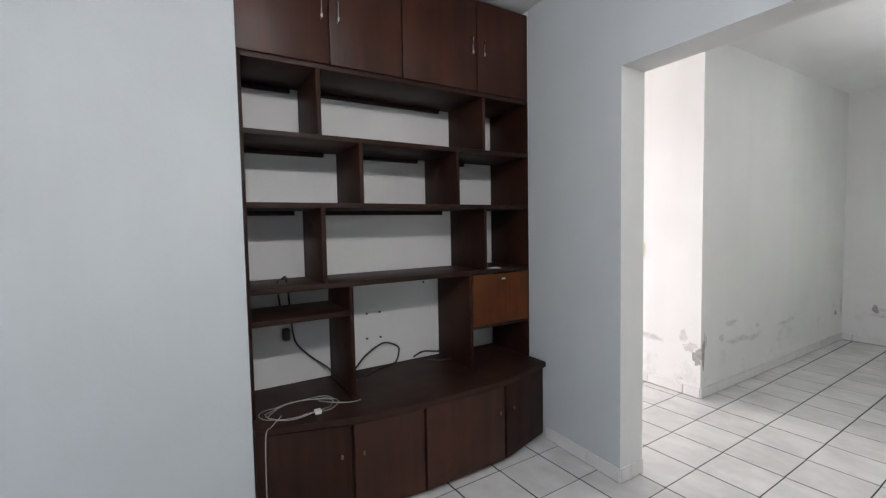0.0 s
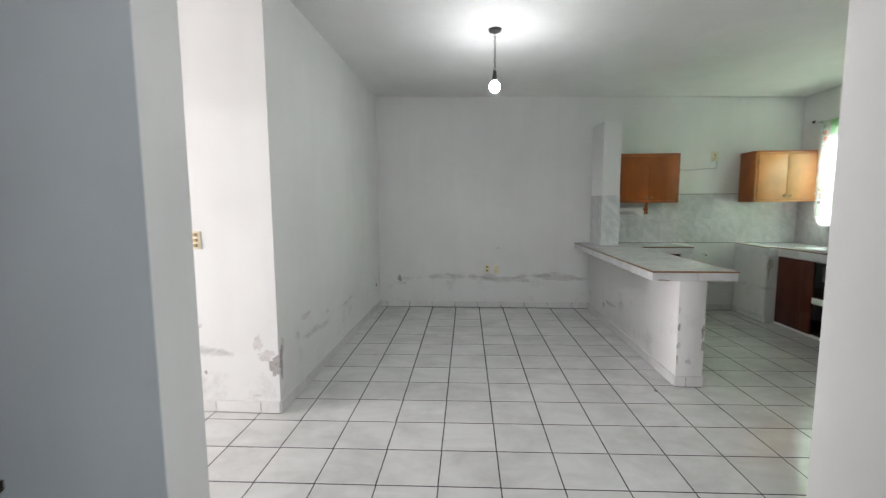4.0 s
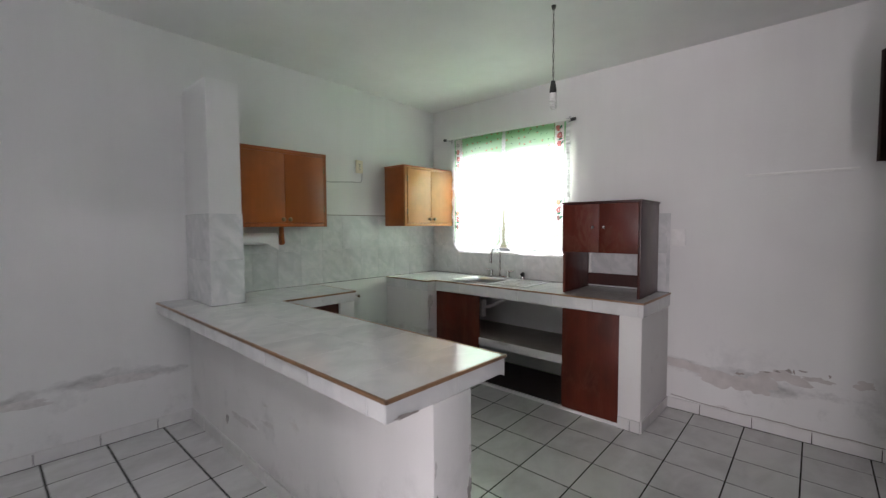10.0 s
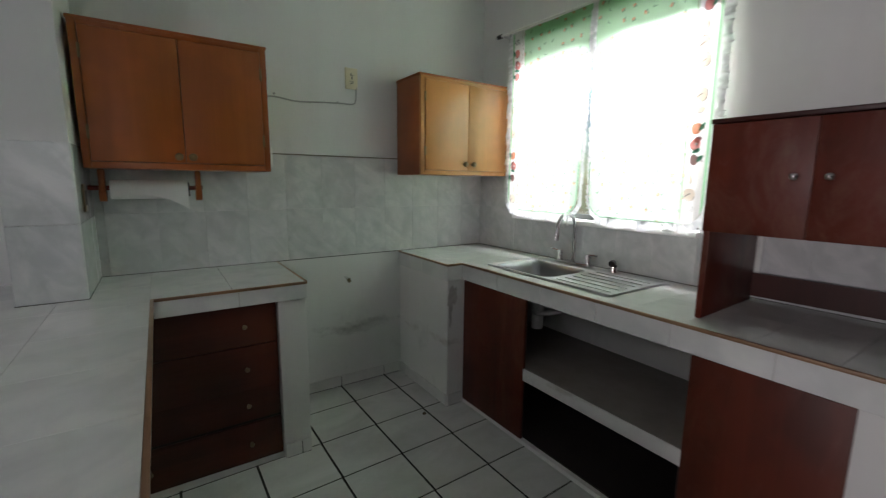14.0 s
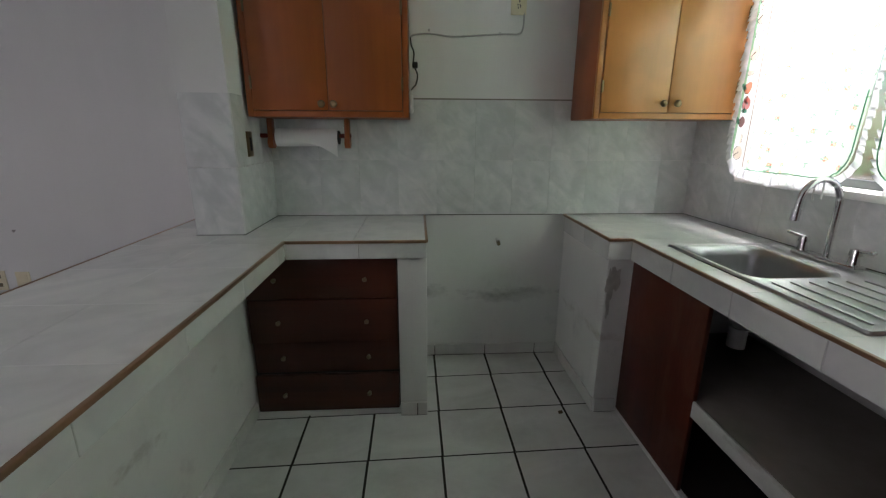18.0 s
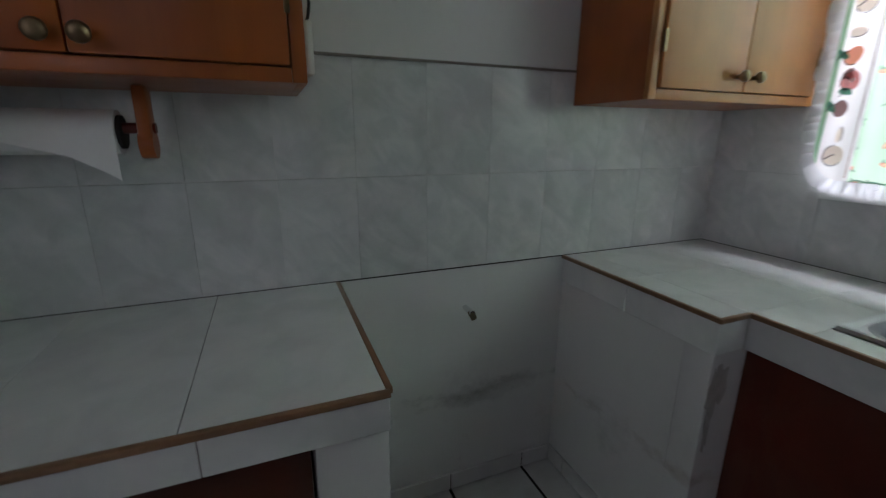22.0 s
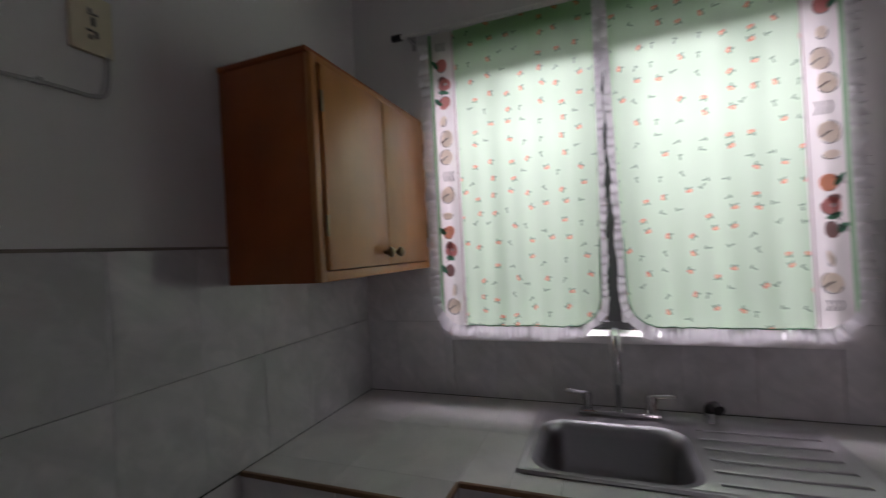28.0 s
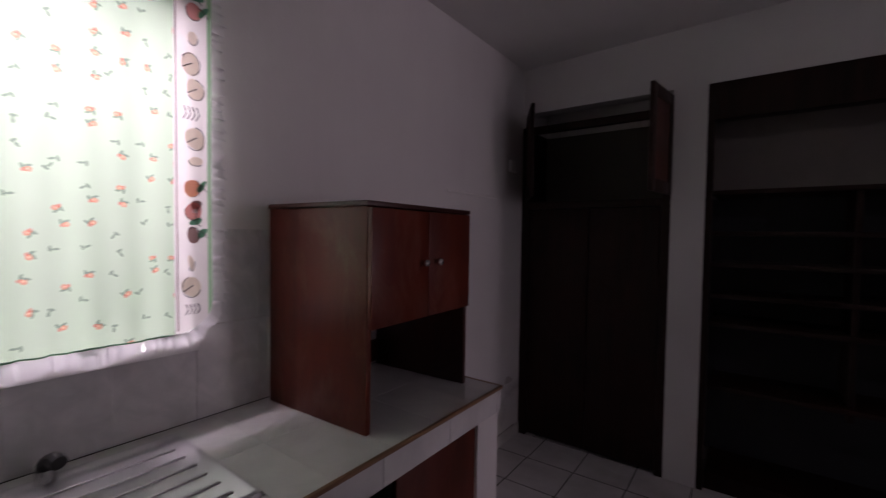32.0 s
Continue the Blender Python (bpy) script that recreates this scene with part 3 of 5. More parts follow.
def bevel_tile(sx, sy, sz, bev=0.0015):
    """A tile's mesh, its top face at z = 0, centred in x and y, with a chamfered rim."""
    a, c = sx / 2, sy / 2
    v = [(-a, -c, -sz), (a, -c, -sz), (a, c, -sz), (-a, c, -sz), (-a, -c, -bev), (a, -c, -bev), (a, c, -bev), (-a, c, -bev),
         (-a + bev, -c + bev, 0), (a - bev, -c + bev, 0), (a - bev, c - bev, 0), (-a + bev, c - bev, 0)]
    f = [(0, 1, 5, 4), (1, 2, 6, 5), (2, 3, 7, 6), (3, 0, 4, 7), (4, 5, 9, 8), (5, 6, 10, 9), (6, 7, 11, 10), (7, 4, 8, 11), (8, 9, 10, 11)]
    me = bpy.data.meshes.new("tile")
    me.from_pydata(v, [], f)
    return me


TILES = {}


def lay(name, parent, material, m, sx, sy, sz=0.006, bev=0.0015):
    """One tile, its glazed face on the pose's xy plane."""
    key = (round(sx, 3), round(sy, 3), round(sz, 4), material.name)
    if key not in TILES:
        TILES[key] = bevel_tile(sx, sy, sz, bev)
        TILES[key].materials.append(material)
    ob = new(name, TILES[key])
    ob.parent = parent
    ob.matrix_parent_inverse = parent.matrix_basis.inverted()
    ob.matrix_basis = m
    return ob


def cuts(a, b, pitch, start):
    """Joint positions between a and b, on a grid through start."""
    k = math.ceil((a - start) / pitch)
    out = [a]
    while start + k * pitch < b - 0.015:
        if start + k * pitch > a + 0.015:
            out.append(start + k * pitch)
        k += 1
    return out + [b]


def tile_top(parent, material, x0, x1, y0, y1, z, px, py, sx, sy, gap=0.0007):
    for xa, xb in zip(cuts(x0, x1, px, sx), cuts(x0, x1, px, sx)[1:]):
        for ya, yb in zip(cuts(y0, y1, py, sy), cuts(y0, y1, py, sy)[1:]):
            lay("tile", parent, material, pose((xa + xb) / 2, (ya + yb) / 2, z), xb - xa - gap, yb - ya - gap, 0.006, 0.0005)


# breakfast bar
LX, LY = 7.373, -0.81
BX0, BX1, BY0, BY1 = 5.486, 8.12, -0.193, 0.428
bar = thing("breakfast_bar", "white plastered breakfast bar with a marbled tile top and brown edging", "counter", (BX0, 0, 0))
part("bar_wall", box(nb(), -0.004, 0.027, 0, BX1 - BX0, 0.229, 0.826, 0.006), M_PLASTER, bar, "white plastered low wall, scuffed and stained at its foot")
part("slab", box(nb(), 0.005, BY0 + 0.005, 0.826, BX1 - BX0, BY1 - 0.005, TOP - 0.008), M_JOINT, bar)
b = nb()
box(b, -0.006, BY1 - 0.006, TOP - 0.012, BX1 - BX0, BY1 + 0.006, TOP + 0.001, 0.002)
part("edging", b, M_STRIP, bar, "brown wooden edging strip")
part("edging", box(nb(), -0.006, BY0 - 0.006, TOP - 0.012, 0.006, BY1 + 0.006, TOP + 0.001, 0.002), M_STRIP, bar, "brown wooden edging strip")
part("edging", box(nb(), 0, BY0 - 0.006, TOP - 0.012, LX + 0.01 - BX0, BY0 + 0.006, TOP + 0.001, 0.002), M_STRIP, bar, "brown wooden edging strip")

# L counter by the stove gap
lc = thing("corner_counter", "tiled masonry counter with a drawer opening beside the stove gap", "counter", (LX, LY, 0))
part("pier", box(nb(), 0.02, 0.0, 0, 0.60, 0.132, 0.818, 0.005), M_PLASTER, lc, "white plastered pier")
part("slab", box(nb(), 0.004, 0.004, 0.818, far_x(-0.5) - LX + 0.03, 0.603, TOP - 0.0045), M_CHIP, lc)
part("edging", box(nb(), -0.006, 0, TOP - 0.012, 0.006, 0.613, TOP + 0.001, 0.002), M_STRIP, lc, "brown wooden edging strip")
part("edging", box(nb(), 0.006, -0.006, TOP - 0.012, far_x(LY) - LX, 0.006, TOP + 0.001, 0.002), M_STRIP, lc, "brown wooden edging strip")
part("toe_strip", box(nb(), 0.04, 0.132, 0, 0.07, 0.83, 0.028), M_PLASTER, lc)

# drawers under it
dr = thing("drawer_unit", "dark mahogany drawer unit with small metal knobs under the tiled counter", "drawers", (LX + 0.035, -0.676, 0.028))
part("carcass", box(nb(), 0.03, 0, 0, 0.45, 0.69, 0.786), M_INSHADE, dr)
for z0, z1, push in ((0.590, 0.784, 0.0), (0.371, 0.586, 0.003), (0.203, 0.367, 0.026), (0.004, 0.199, 0.0)):
    d = part("drawer_front", box(nb(), push, 0.004, z0, push + 0.022, 0.686, z1, 0.004), M_DRAWER, dr)
    for y in (0.147, 0.55):
        b = nb()
        cyl(b, (push - 0.014, y, (z0 + z1) / 2), (push, y, (z0 + z1) / 2), 0.006)
        ball(b, (push - 0.018, y, (z0 + z1) / 2), 0.011, 0.7)
        part("knob", b, M_OLD, d, "small metal knob")

# sink counter
SX0, SY = 5.440, -1.738
STEPX, STEPY = 7.366, -1.632
sc_ = thing("sink_counter", "white tiled masonry sink counter with brown edging and red cupboard doors", "counter", (SX0, SY, 0))


def sp(name, material, x0, y0, z0, x1, y1, z1, bev=0.004, label="", parent=None):
    return part(name, box(nb(), x0 - SX0, y0 - SY, z0, x1 - SX0, y1 - SY, z1, bev), material, parent or sc_, label)


sp("pier", M_PLASTER, SX0 + 0.01, WIN_Y, 0, SX0 + 0.162, SY - 0.006, 0.80, 0.005, "white plastered end pier")
sp("pier", M_PLASTER, STEPX + 0.005, WIN_Y, 0, STEPX + 0.09, STEPY - 0.006, 0.80, 0.005, "white plastered pier, dark smudge near the top")
sp("side_wall", M_PLASTER, STEPX + 0.09, STEPY - 0.09, 0, far_x(STEPY) + 0.02, STEPY - 0.008, 0.80, 0.0, "white plastered side of the stove gap")
b = nb()
for x0, y0, x1, y1 in ((SX0 + 0.004, WIN_Y, 6.775, SY - 0.004), (7.212, WIN_Y, STEPX + 0.004, SY - 0.004), (6.775, WIN_Y, 7.212, -2.20), (6.775, -1.822, 7.212, SY - 0.004)):
    box(b, x0 - SX0, y0 - SY, 0.80, x1 - SX0, y1 - SY, TOP - 0.008)
part("slab", b, M_JOINT, sc_)
sp("slab", M_JOINT, STEPX + 0.004, WIN_Y, 0.80, far_x(STEPY) + 0.02, STEPY - 0.004, TOP - 0.008, 0)
for x0, y0, x1, y1 in ((SX0 - 0.006, SY - 0.006, STEPX, SY + 0.006), (STEPX - 0.006, SY, STEPX + 0.006, STEPY), (STEPX - 0.006, STEPY - 0.006, far_x(STEPY), STEPY + 0.006), (SX0 - 0.006, WIN_Y, SX0 + 0.006, SY)):
    sp("edging", M_STRIP, x0, y0, TOP - 0.012, x1, y1, TOP + 0.001, 0.002, "brown wooden edging strip")
sp("shelf", M_CONC, SX0 + 0.162, WIN_Y, 0.358, STEPX, SY - 0.03, 0.424, 0.004, "bare grey concrete shelf")
sp("shelf_edge", M_PLASTER, SX0 + 0.162, SY - 0.029, 0.357, STEPX, SY - 0.020, 0.422, 0.003, "whitewashed shelf edge")
sp("toe_strip", M_PLASTER, SX0 + 0.162, SY - 0.045, 0, STEPX, SY - 0.02, 0.022, 0)
sp("cabinet_floor", M_INSHADE, SX0 + 0.162, WIN_Y, 0, STEPX, SY - 0.045, 0.03, 0)
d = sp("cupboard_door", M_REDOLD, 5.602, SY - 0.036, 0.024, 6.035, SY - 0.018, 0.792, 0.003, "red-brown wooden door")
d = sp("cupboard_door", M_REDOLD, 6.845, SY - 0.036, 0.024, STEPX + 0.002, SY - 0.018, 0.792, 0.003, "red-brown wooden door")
sp("divider", M_INSHADE, 6.035, SY - 0.40, 0.03, 6.05, SY - 0.04, 0.345, 0)
b = nb()
tube(b, smooth_path([(6.995, -2.008, 0.746), (6.995, -2.005, 0.70), (6.99, -2.0, 0.60)]), 0.022, 12)
cyl(b, (6.99, -2.0, 0.72), (6.99, -2.0, 0.66), 0.036)
cyl(b, (6.99, -2.0, 0.64), (6.99, -2.0, 0.56), 0.032)
tube(b, smooth_path([(6.99, -2.0, 0.64), (6.92, -2.09, 0.66), (6.84, -2.20, 0.72), (6.76, -2.335, 0.74)]), 0.016, 10)
trap = part("drain_trap", b, M_WPLAST, None, "")
tagged(trap, "white plastic drain trap under the sink", "pipe")

# column
COLX0, COLY0, COLY1, COLZ = 7.510, 0.020, 0.225, 2.388
b = nb()
prism(b, [(COLX0, COLY0), (far_x(COLY0) + 0.03, COLY0), (far_x(COLY1) + 0.03, COLY1), (COLX0, COLY1)], TOP, COLZ)
bmesh.ops.recalc_face_normals(b, faces=b.faces)
column = setting("column", b, M_WALL, "white masonry column standing on the bar, tiled at its foot", "column")

# ---- stainless sink ----
sink = thing("kitchen_sink", "stainless steel sink with one bowl and ribbed draining board", "sink", (6.822, -2.055, TOP + 0.002))
SW, SD = 0.414, 0.235
b = nb()


def rrect(x0, y0, x1, y1, r, n=5):
    out = []
    for cx, cy, a0 in ((x1 - r, y1 - r, 0), (x0 + r, y1 - r, 90), (x0 + r, y0 + r, 180), (x1 - r, y0 + r, 270)):
        out += [(cx + r * math.cos(radians(a0 + 90 * k / n)), cy + r * math.sin(radians(a0 + 90 * k / n))) for k in range(n + 1)]
    return out


def loft(bm, loops, close_last=True):
    rings = [[bm.verts.new(p) for p in lp] for lp in loops]
    for a, c in zip(rings, rings[1:]):
        k = len(a)
        for i in range(k):
            bm.faces.new((a[i], a[(i + 1) % k], c[(i + 1) % k], c[i]))
    if close_last:
        bm.faces.new(rings[-1])
    return rings


BOWL = (-0.02, -0.105, 0.365, 0.205)


def ring(rect, r, z):
    return [(x, y, z) for x, y in rrect(*rect, r)]


def grow(rect, d):
    return (rect[0] - d, rect[1] - d, rect[2] + d, rect[3] + d)


loft(b, [ring(grow(BOWL, 0.018), 0.075, 0.007), ring(BOWL, 0.065, 0.003), ring(grow(BOWL, -0.012), 0.06, -0.03), ring(grow(BOWL, -0.022), 0.055, -0.13), ring(grow(BOWL, -0.05), 0.05, -0.155)])
part("bowl", b, M_BOWL, sink, "stainless bowl", 60)
b = nb()
outer = (-SW, -SD, SW, SD)
loft(b, [ring(outer, 0.012, 0.0), ring(grow(outer, -0.004), 0.011, 0.008), ring(grow(outer, -0.016), 0.010, 0.008), ring(grow(outer, -0.022), 0.010, 0.003), ring(grow(BOWL, 0.030), 0.085, 0.003), ring(grow(BOWL, 0.0182), 0.0752, 0.0068)], False)
part("deck", b, M_STEEL, sink, "", 50)
for k in range(6):
    y = -0.135 + k * 0.062
    b = nb()
    box(b, -SW + 0.045, y - 0.0045, 0.002, BOWL[0] - 0.045, y + 0.0045, 0.0075, 0.002)
    part("drain_rib", b, M_STEEL, sink)
b = nb()
cyl(b, (0.172, 0.048, -0.156), (0.172, 0.048, -0.150), 0.04)
cyl(b, (0.172, 0.048, -0.150), (0.172, 0.048, -0.148), 0.028)
part("drain", b, M_CHROME, sink, "chrome drain")

faucet = thing("faucet", "chrome gooseneck faucet with two lever taps behind the sink", "faucet", (6.968, -2.258, TOP + 0.006))
part("base_bar", box(nb(), -0.128, -0.024, 0, 0.128, 0.024, 0.020, 0.008), M_CHROME, faucet)
b = nb()
arc = [(0, 0, 0.02), (0, 0, 0.20)] + [(0, 0.075 - 0.075 * math.cos(radians(a)), 0.215 + 0.085 * math.sin(radians(a))) for a in range(0, 181, 15)] + [(0, 0.152, 0.19)]
tube(b, arc, 0.011, 12)
part("spout", b, M_CHROME, faucet, "curved chrome spout")
part("nozzle", cyl(nb(), (0, 0.152, 0.195), (0, 0.154, 0.155), 0.014), M_CHROME, faucet)
for s in (-1, 1):
    b = nb()
    cyl(b, (0.100 * s, 0, 0.018), (0.100 * s, 0, 0.052), 0.018, 0.013)
    cyl(b, (0.100 * s, 0, 0.052), (0.100 * s, 0, 0.074), 0.019, 0.016)
    t = part("tap", b, M_CHROME, faucet)
    b = nb()
    tube(b, smooth_path([(0.095 * s, 0, 0.070), (0.125 * s, 0.004, 0.072), (0.158 * s, 0.008, 0.077)], 4), 0.0060, 8)
    ball(b, (0.161 * s, 0.008, 0.077), 0.009, 1.2, 0.9, 0.8, 10)
    part("lever", b, M_CHROME, t)
b = nb()
tube(b, smooth_path([(0.0, 0.07, 0.305), (0.014, 0.085, 0.29), (0.018, 0.09, 0.25), (0.012, 0.09, 0.225)]), 0.003, 6)
tube(b, smooth_path([(0.0, 0.07, 0.305), (-0.012, 0.085, 0.285), (-0.016, 0.09, 0.235)]), 0.003, 6)
part("tie", b, M_WPLAST, faucet, "white string tied round the spout")
spr = thing("hose_sprayer", "dark sprayer head resting in its holder behind the sink", "sprayer", (6.702, -2.262, TOP + 0.008))
b = nb()
cyl(b, (0, 0, 0), (0, 0, 0.03), 0.022, 0.018)
part("holder", b, M_CHROME, spr)
b = nb()
tube(b, smooth_path([(0, 0, 0.026), (0, 0.004, 0.042), (-0.010, 0.022, 0.056), (-0.016, 0.046, 0.052)]), 0.017, 10)
part("head", b, M_BLACK, spr)

# ---- wall cabinets ----
def wall_cabinet(label, x0, y0, y1, z0, z1, body_m, door_m, knob_z, inset):
    """A two-door wall cabinet, its front at x0 facing the room, from y0 (kitchen window side) to y1."""
    back = far_x((y0 + y1) / 2) - 0.004
    c = thing("wall_cabinet", label, "cabinet", (x0, y0, z0))
    w, h, dep = y1 - y0, z1 - z0, back - x0
    part("side_panel", box(nb(), 0.02, 0, 0, dep, 0.02, h, 0.002), body_m, c)
    part("side_panel", box(nb(), 0.02, w - 0.02, 0, dep, w, h, 0.002), body_m, c)
    part("bottom_panel", box(nb(), 0.02, 0.02, 0, dep, w - 0.02, 0.02), body_m, c)
    part("top_panel", box(nb(), 0.01, -0.006, h, dep, w + 0.006, h + 0.015, 0.003), body_m, c)
    part("back_panel", box(nb(), dep - 0.01, 0.02, 0.02, dep, w - 0.02, h), M_INSHADE, c)
    b = nb()
    box(b, 0.0, 0, 0, 0.02, 0.028, h, 0.003)
    box(b, 0.0, w - 0.028, 0, 0.02, w, h, 0.003)
    box(b, 0.0, 0.028, 0, 0.02, w - 0.028, 0.028, 0.003)
    box(b, 0.0, 0.028, h - 0.02, 0.02, w - 0.028, h, 0.003)
    part("face_frame", b, door_m, c)
    for k, (ya, yb) in enumerate(((0.030, w / 2 - 0.0012), (w / 2 + 0.0012, w - 0.030))):
        d = part("door", box(nb(), -0.008, ya, 0.030, 0.012, yb, h - 0.022, 0.003), door_m, c)
        ky = yb - inset if k == 0 else ya + inset
        b = nb()
        cyl(b, (-0.024, ky, knob_z - z0), (-0.008, ky, knob_z - z0), 0.008, 0.006)
        ball(b, (-0.032, ky, knob_z - z0), 0.017, 0.75)
        part("knob", b, M_BRASS, d, "round aged-brass knob")
        hy = ya - 0.006 if k == 0 else yb - 0.004
        for hz in (0.12, h - 0.15):
            part("hinge", box(nb(), -0.011, hy, hz, -0.004, hy + 0.010, hz + 0.055, 0.001), M_BRASS, d, "small metal hinge")
    return c


wall_cabinet("orange-varnished wooden wall cabinet with two doors, hung beside the column", 7.657, -0.736, 0.002, 1.423, 2.008, M_ORANGE, M_ORANGE, 1.480, 0.026)
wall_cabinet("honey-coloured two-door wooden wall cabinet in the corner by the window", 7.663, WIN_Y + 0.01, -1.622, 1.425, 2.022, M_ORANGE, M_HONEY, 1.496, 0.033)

# paper towel holder under the first cabinet
ph = thing("towel_holder", "red-brown wooden paper towel holder under the wall cabinet", "holder", (7.83, 0.033, 1.423))
for y in (-0.072, -0.452):
    b = nb()
    box(b, -0.025, y - 0.013, -0.118, 0.025, y + 0.013, 0, 0.008)
    cyl(b, (0, y - 0.0135, -0.118), (0, y + 0.0135, -0.118), 0.029, seg=24)
    part("bracket", b, M_ORANGE, ph, "rounded wooden bracket")
part("rod", cyl(nb(), (0, -0.47, -0.085), (0, 0.008, -0.085), 0.011), M_RED, ph)
roll = thing("paper_towel", "white paper towel roll hanging on its rod, a corner torn loose", "paper towel", (7.83, 0.033, 1.330))
b = nb()
cyl(b, (0, -0.405, 0), (0, -0.10, 0), 0.044, seg=28)
part("roll", b, M_PAPER, roll, "", 50)
# dark disc for the roll's hollow end, its shade painted on
part("hollow_shade", cyl(nb(), (0, -0.412, 0), (0, -0.404, 0), 0.034), M_INSHADE, roll)
b = nb()
loft(b, [[(-0.045, -0.16, 0), (-0.045, -0.405, 0), (-0.043, -0.405, 0)], [(-0.046, -0.325, -0.045), (-0.046, -0.405, -0.06), (-0.044, -0.405, -0.06)], [(-0.046, -0.385, -0.080), (-0.046, -0.405, -0.095), (-0.044, -0.405, -0.095)]])
part("loose_sheet", b, M_PAPER, roll, "loose paper corner")

# ---- microwave hutch on the counter ----
hu = thing("counter_hutch", "dark red wooden hutch with two doors and an open bay", "cabinet", (6.077, -1.842, TOP + 0.002), 2.5)
HW, HD, HH = 0.570, 0.47, 0.682
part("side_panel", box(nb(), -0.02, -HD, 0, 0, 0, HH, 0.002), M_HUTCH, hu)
# side away from the window, top and inner boards take the shaded copy
part("side_panel", box(nb(), -HW, -HD, 0, -HW + 0.02, 0, HH, 0.002), M_REDSHADE, hu)
part("top_panel", box(nb(), -HW - 0.008, -HD, HH, 0.008, 0.008, HH + 0.016, 0.003), M_REDSHADE, hu)
part("middle_shelf", box(nb(), -HW + 0.02, -HD, 0.320, -0.02, -0.02, 0.338), M_REDSHADE, hu)
part("back_panel", box(nb(), -HW + 0.02, -HD, 0.338, -0.02, -HD + 0.01, HH), M_REDSHADE, hu)
part("back_rail", box(nb(), -HW + 0.02, -HD, 0.018, -0.02, -HD + 0.012, 0.115), M_REDSHADE, hu)
for k, (xa, xb) in enumerate(((-HW + 0.012, -HW / 2 - 0.0008), (-HW / 2 + 0.0008, -0.002))):
    d = part("door", box(nb(), xa, -0.002, 0.318, xb, 0.018, HH - 0.004, 0.002), M_HUTCH, hu)
    kx = xb - 0.04 if k == 0 else xa + 0.04
    b = nb()
    cyl(b, (kx, 0.018, 0.505), (kx, 0.030, 0.505), 0.006)
    ball(b, (kx, 0.036, 0.505), 0.013)
    part("knob", b, M_CHROME, d, "small shiny knob")

# ---- window, curtain ----
b = nb()
for x0, x1, z0, z1 in ((WX0, WX0 + 0.035, WZ0, WZ1), (WX1 - 0.035, WX1, WZ0, WZ1), (WX0 + 0.035, WX1 - 0.035, WZ0, WZ0 + 0.035), (WX0 + 0.035, WX1 - 0.035, WZ1 - 0.035, WZ1), (6.936, 6.986, WZ0 + 0.035, WZ1 - 0.035)):
    box(b, x0, WIN_Y - 0.13, z0, x1, WIN_Y - 0.09, z1, 0.003)
window_1 = setting("window_1", b, M_ALU, "dark aluminium sliding window behind the curtains", "window")
part("sash_stile", box(nb(), 6.912, WIN_Y - 0.085, WZ0 + 0.035, 6.938, WIN_Y - 0.062, WZ1 - 0.035, 0.003), M_STEEL, window_1, "grey aluminium sash edge")
for x0, x1 in ((WX0 + 0.035, 6.936), (6.986, WX1 - 0.035)):
    p = part("pane", box(nb(), x0, WIN_Y - 0.113, WZ0 + 0.035, x1, WIN_Y - 0.107, WZ1 - 0.035), M_GLASS, window_1)
    p.visible_shadow = False
part("window_sill", box(nb(), WX0 - 0.005, WIN_Y - 0.09, WZ0 - 0.024, WX1 + 0.005, WIN_Y + 0.030, WZ0 + 0.004, 0.003), M_SILL, window_1, "white sill")

rod = thing("curtain_rod", "thin curtain rod with dark end caps over the kitchen window", "curtain rod", (6.985, WIN_Y + 0.05, 2.362))
part("bar", cyl(nb(), (-0.74, 0, -0.013), (0.74, 0, 0.013), 0.008), M_WPLAST, rod)
for s in (-1, 1):
    part("end_cap", cyl(nb(), (0.735 * s, 0, 0.013 * s), (0.775 * s, 0, 0.0137 * s), 0.014), M_BLACK, rod, "dark end cap")
    b = nb()
    box(b, 0.70 * s - 0.008, -0.05, -0.03, 0.70 * s + 0.008, -0.044, 0.03)
    box(b, 0.70 * s - 0.006, -0.046, -0.006, 0.70 * s + 0.006, 0.004, 0.004)
    part("bracket", b, M_GREYC, rod)


def drape(lo, hi, z0, z1, depth, waves, seed, place, rim, corner, nx=48, nz=30):
    """A hanging sheet with soft folds from lo to hi; rim gives the panel's two edges, whose lower corners are rounded off by corner."""
    bm = nb()
    rnd = random.Random(seed)
    ph = [rnd.uniform(0, 6.28) for _ in range(4)]
    rows = []
    for j in range(nz + 1):
        v = j / nz
        row = []
        for i in range(nx + 1):
            x = lo + (hi - lo) * i / nx
            e = max(0.0, min(x - rim[0], rim[1] - x))
            lift = corner - math.sqrt(max(0.0, corner ** 2 - (corner - e) ** 2)) if e < corner else 0.0
            z = z1 + (z0 + lift - z1) * v
            w = (x - rim[0]) / (rim[1] - rim[0])
            y = depth * (0.25 + 0.75 * v) * (math.sin(waves * 6.28 * w + ph[0]) + 0.5 * math.sin(waves * 2.3 * 6.28 * w + ph[1] + v)) + 0.004 * math.sin(5 * v + ph[2])
            row.append(bm.verts.new((place(x, z), y, z)))
        rows.append(row)
    for a, c in zip(rows, rows[1:]):
        for i in range(nx):
            bm.faces.new((a[i], a[i + 1], c[i + 1], c[i]))
    return bm


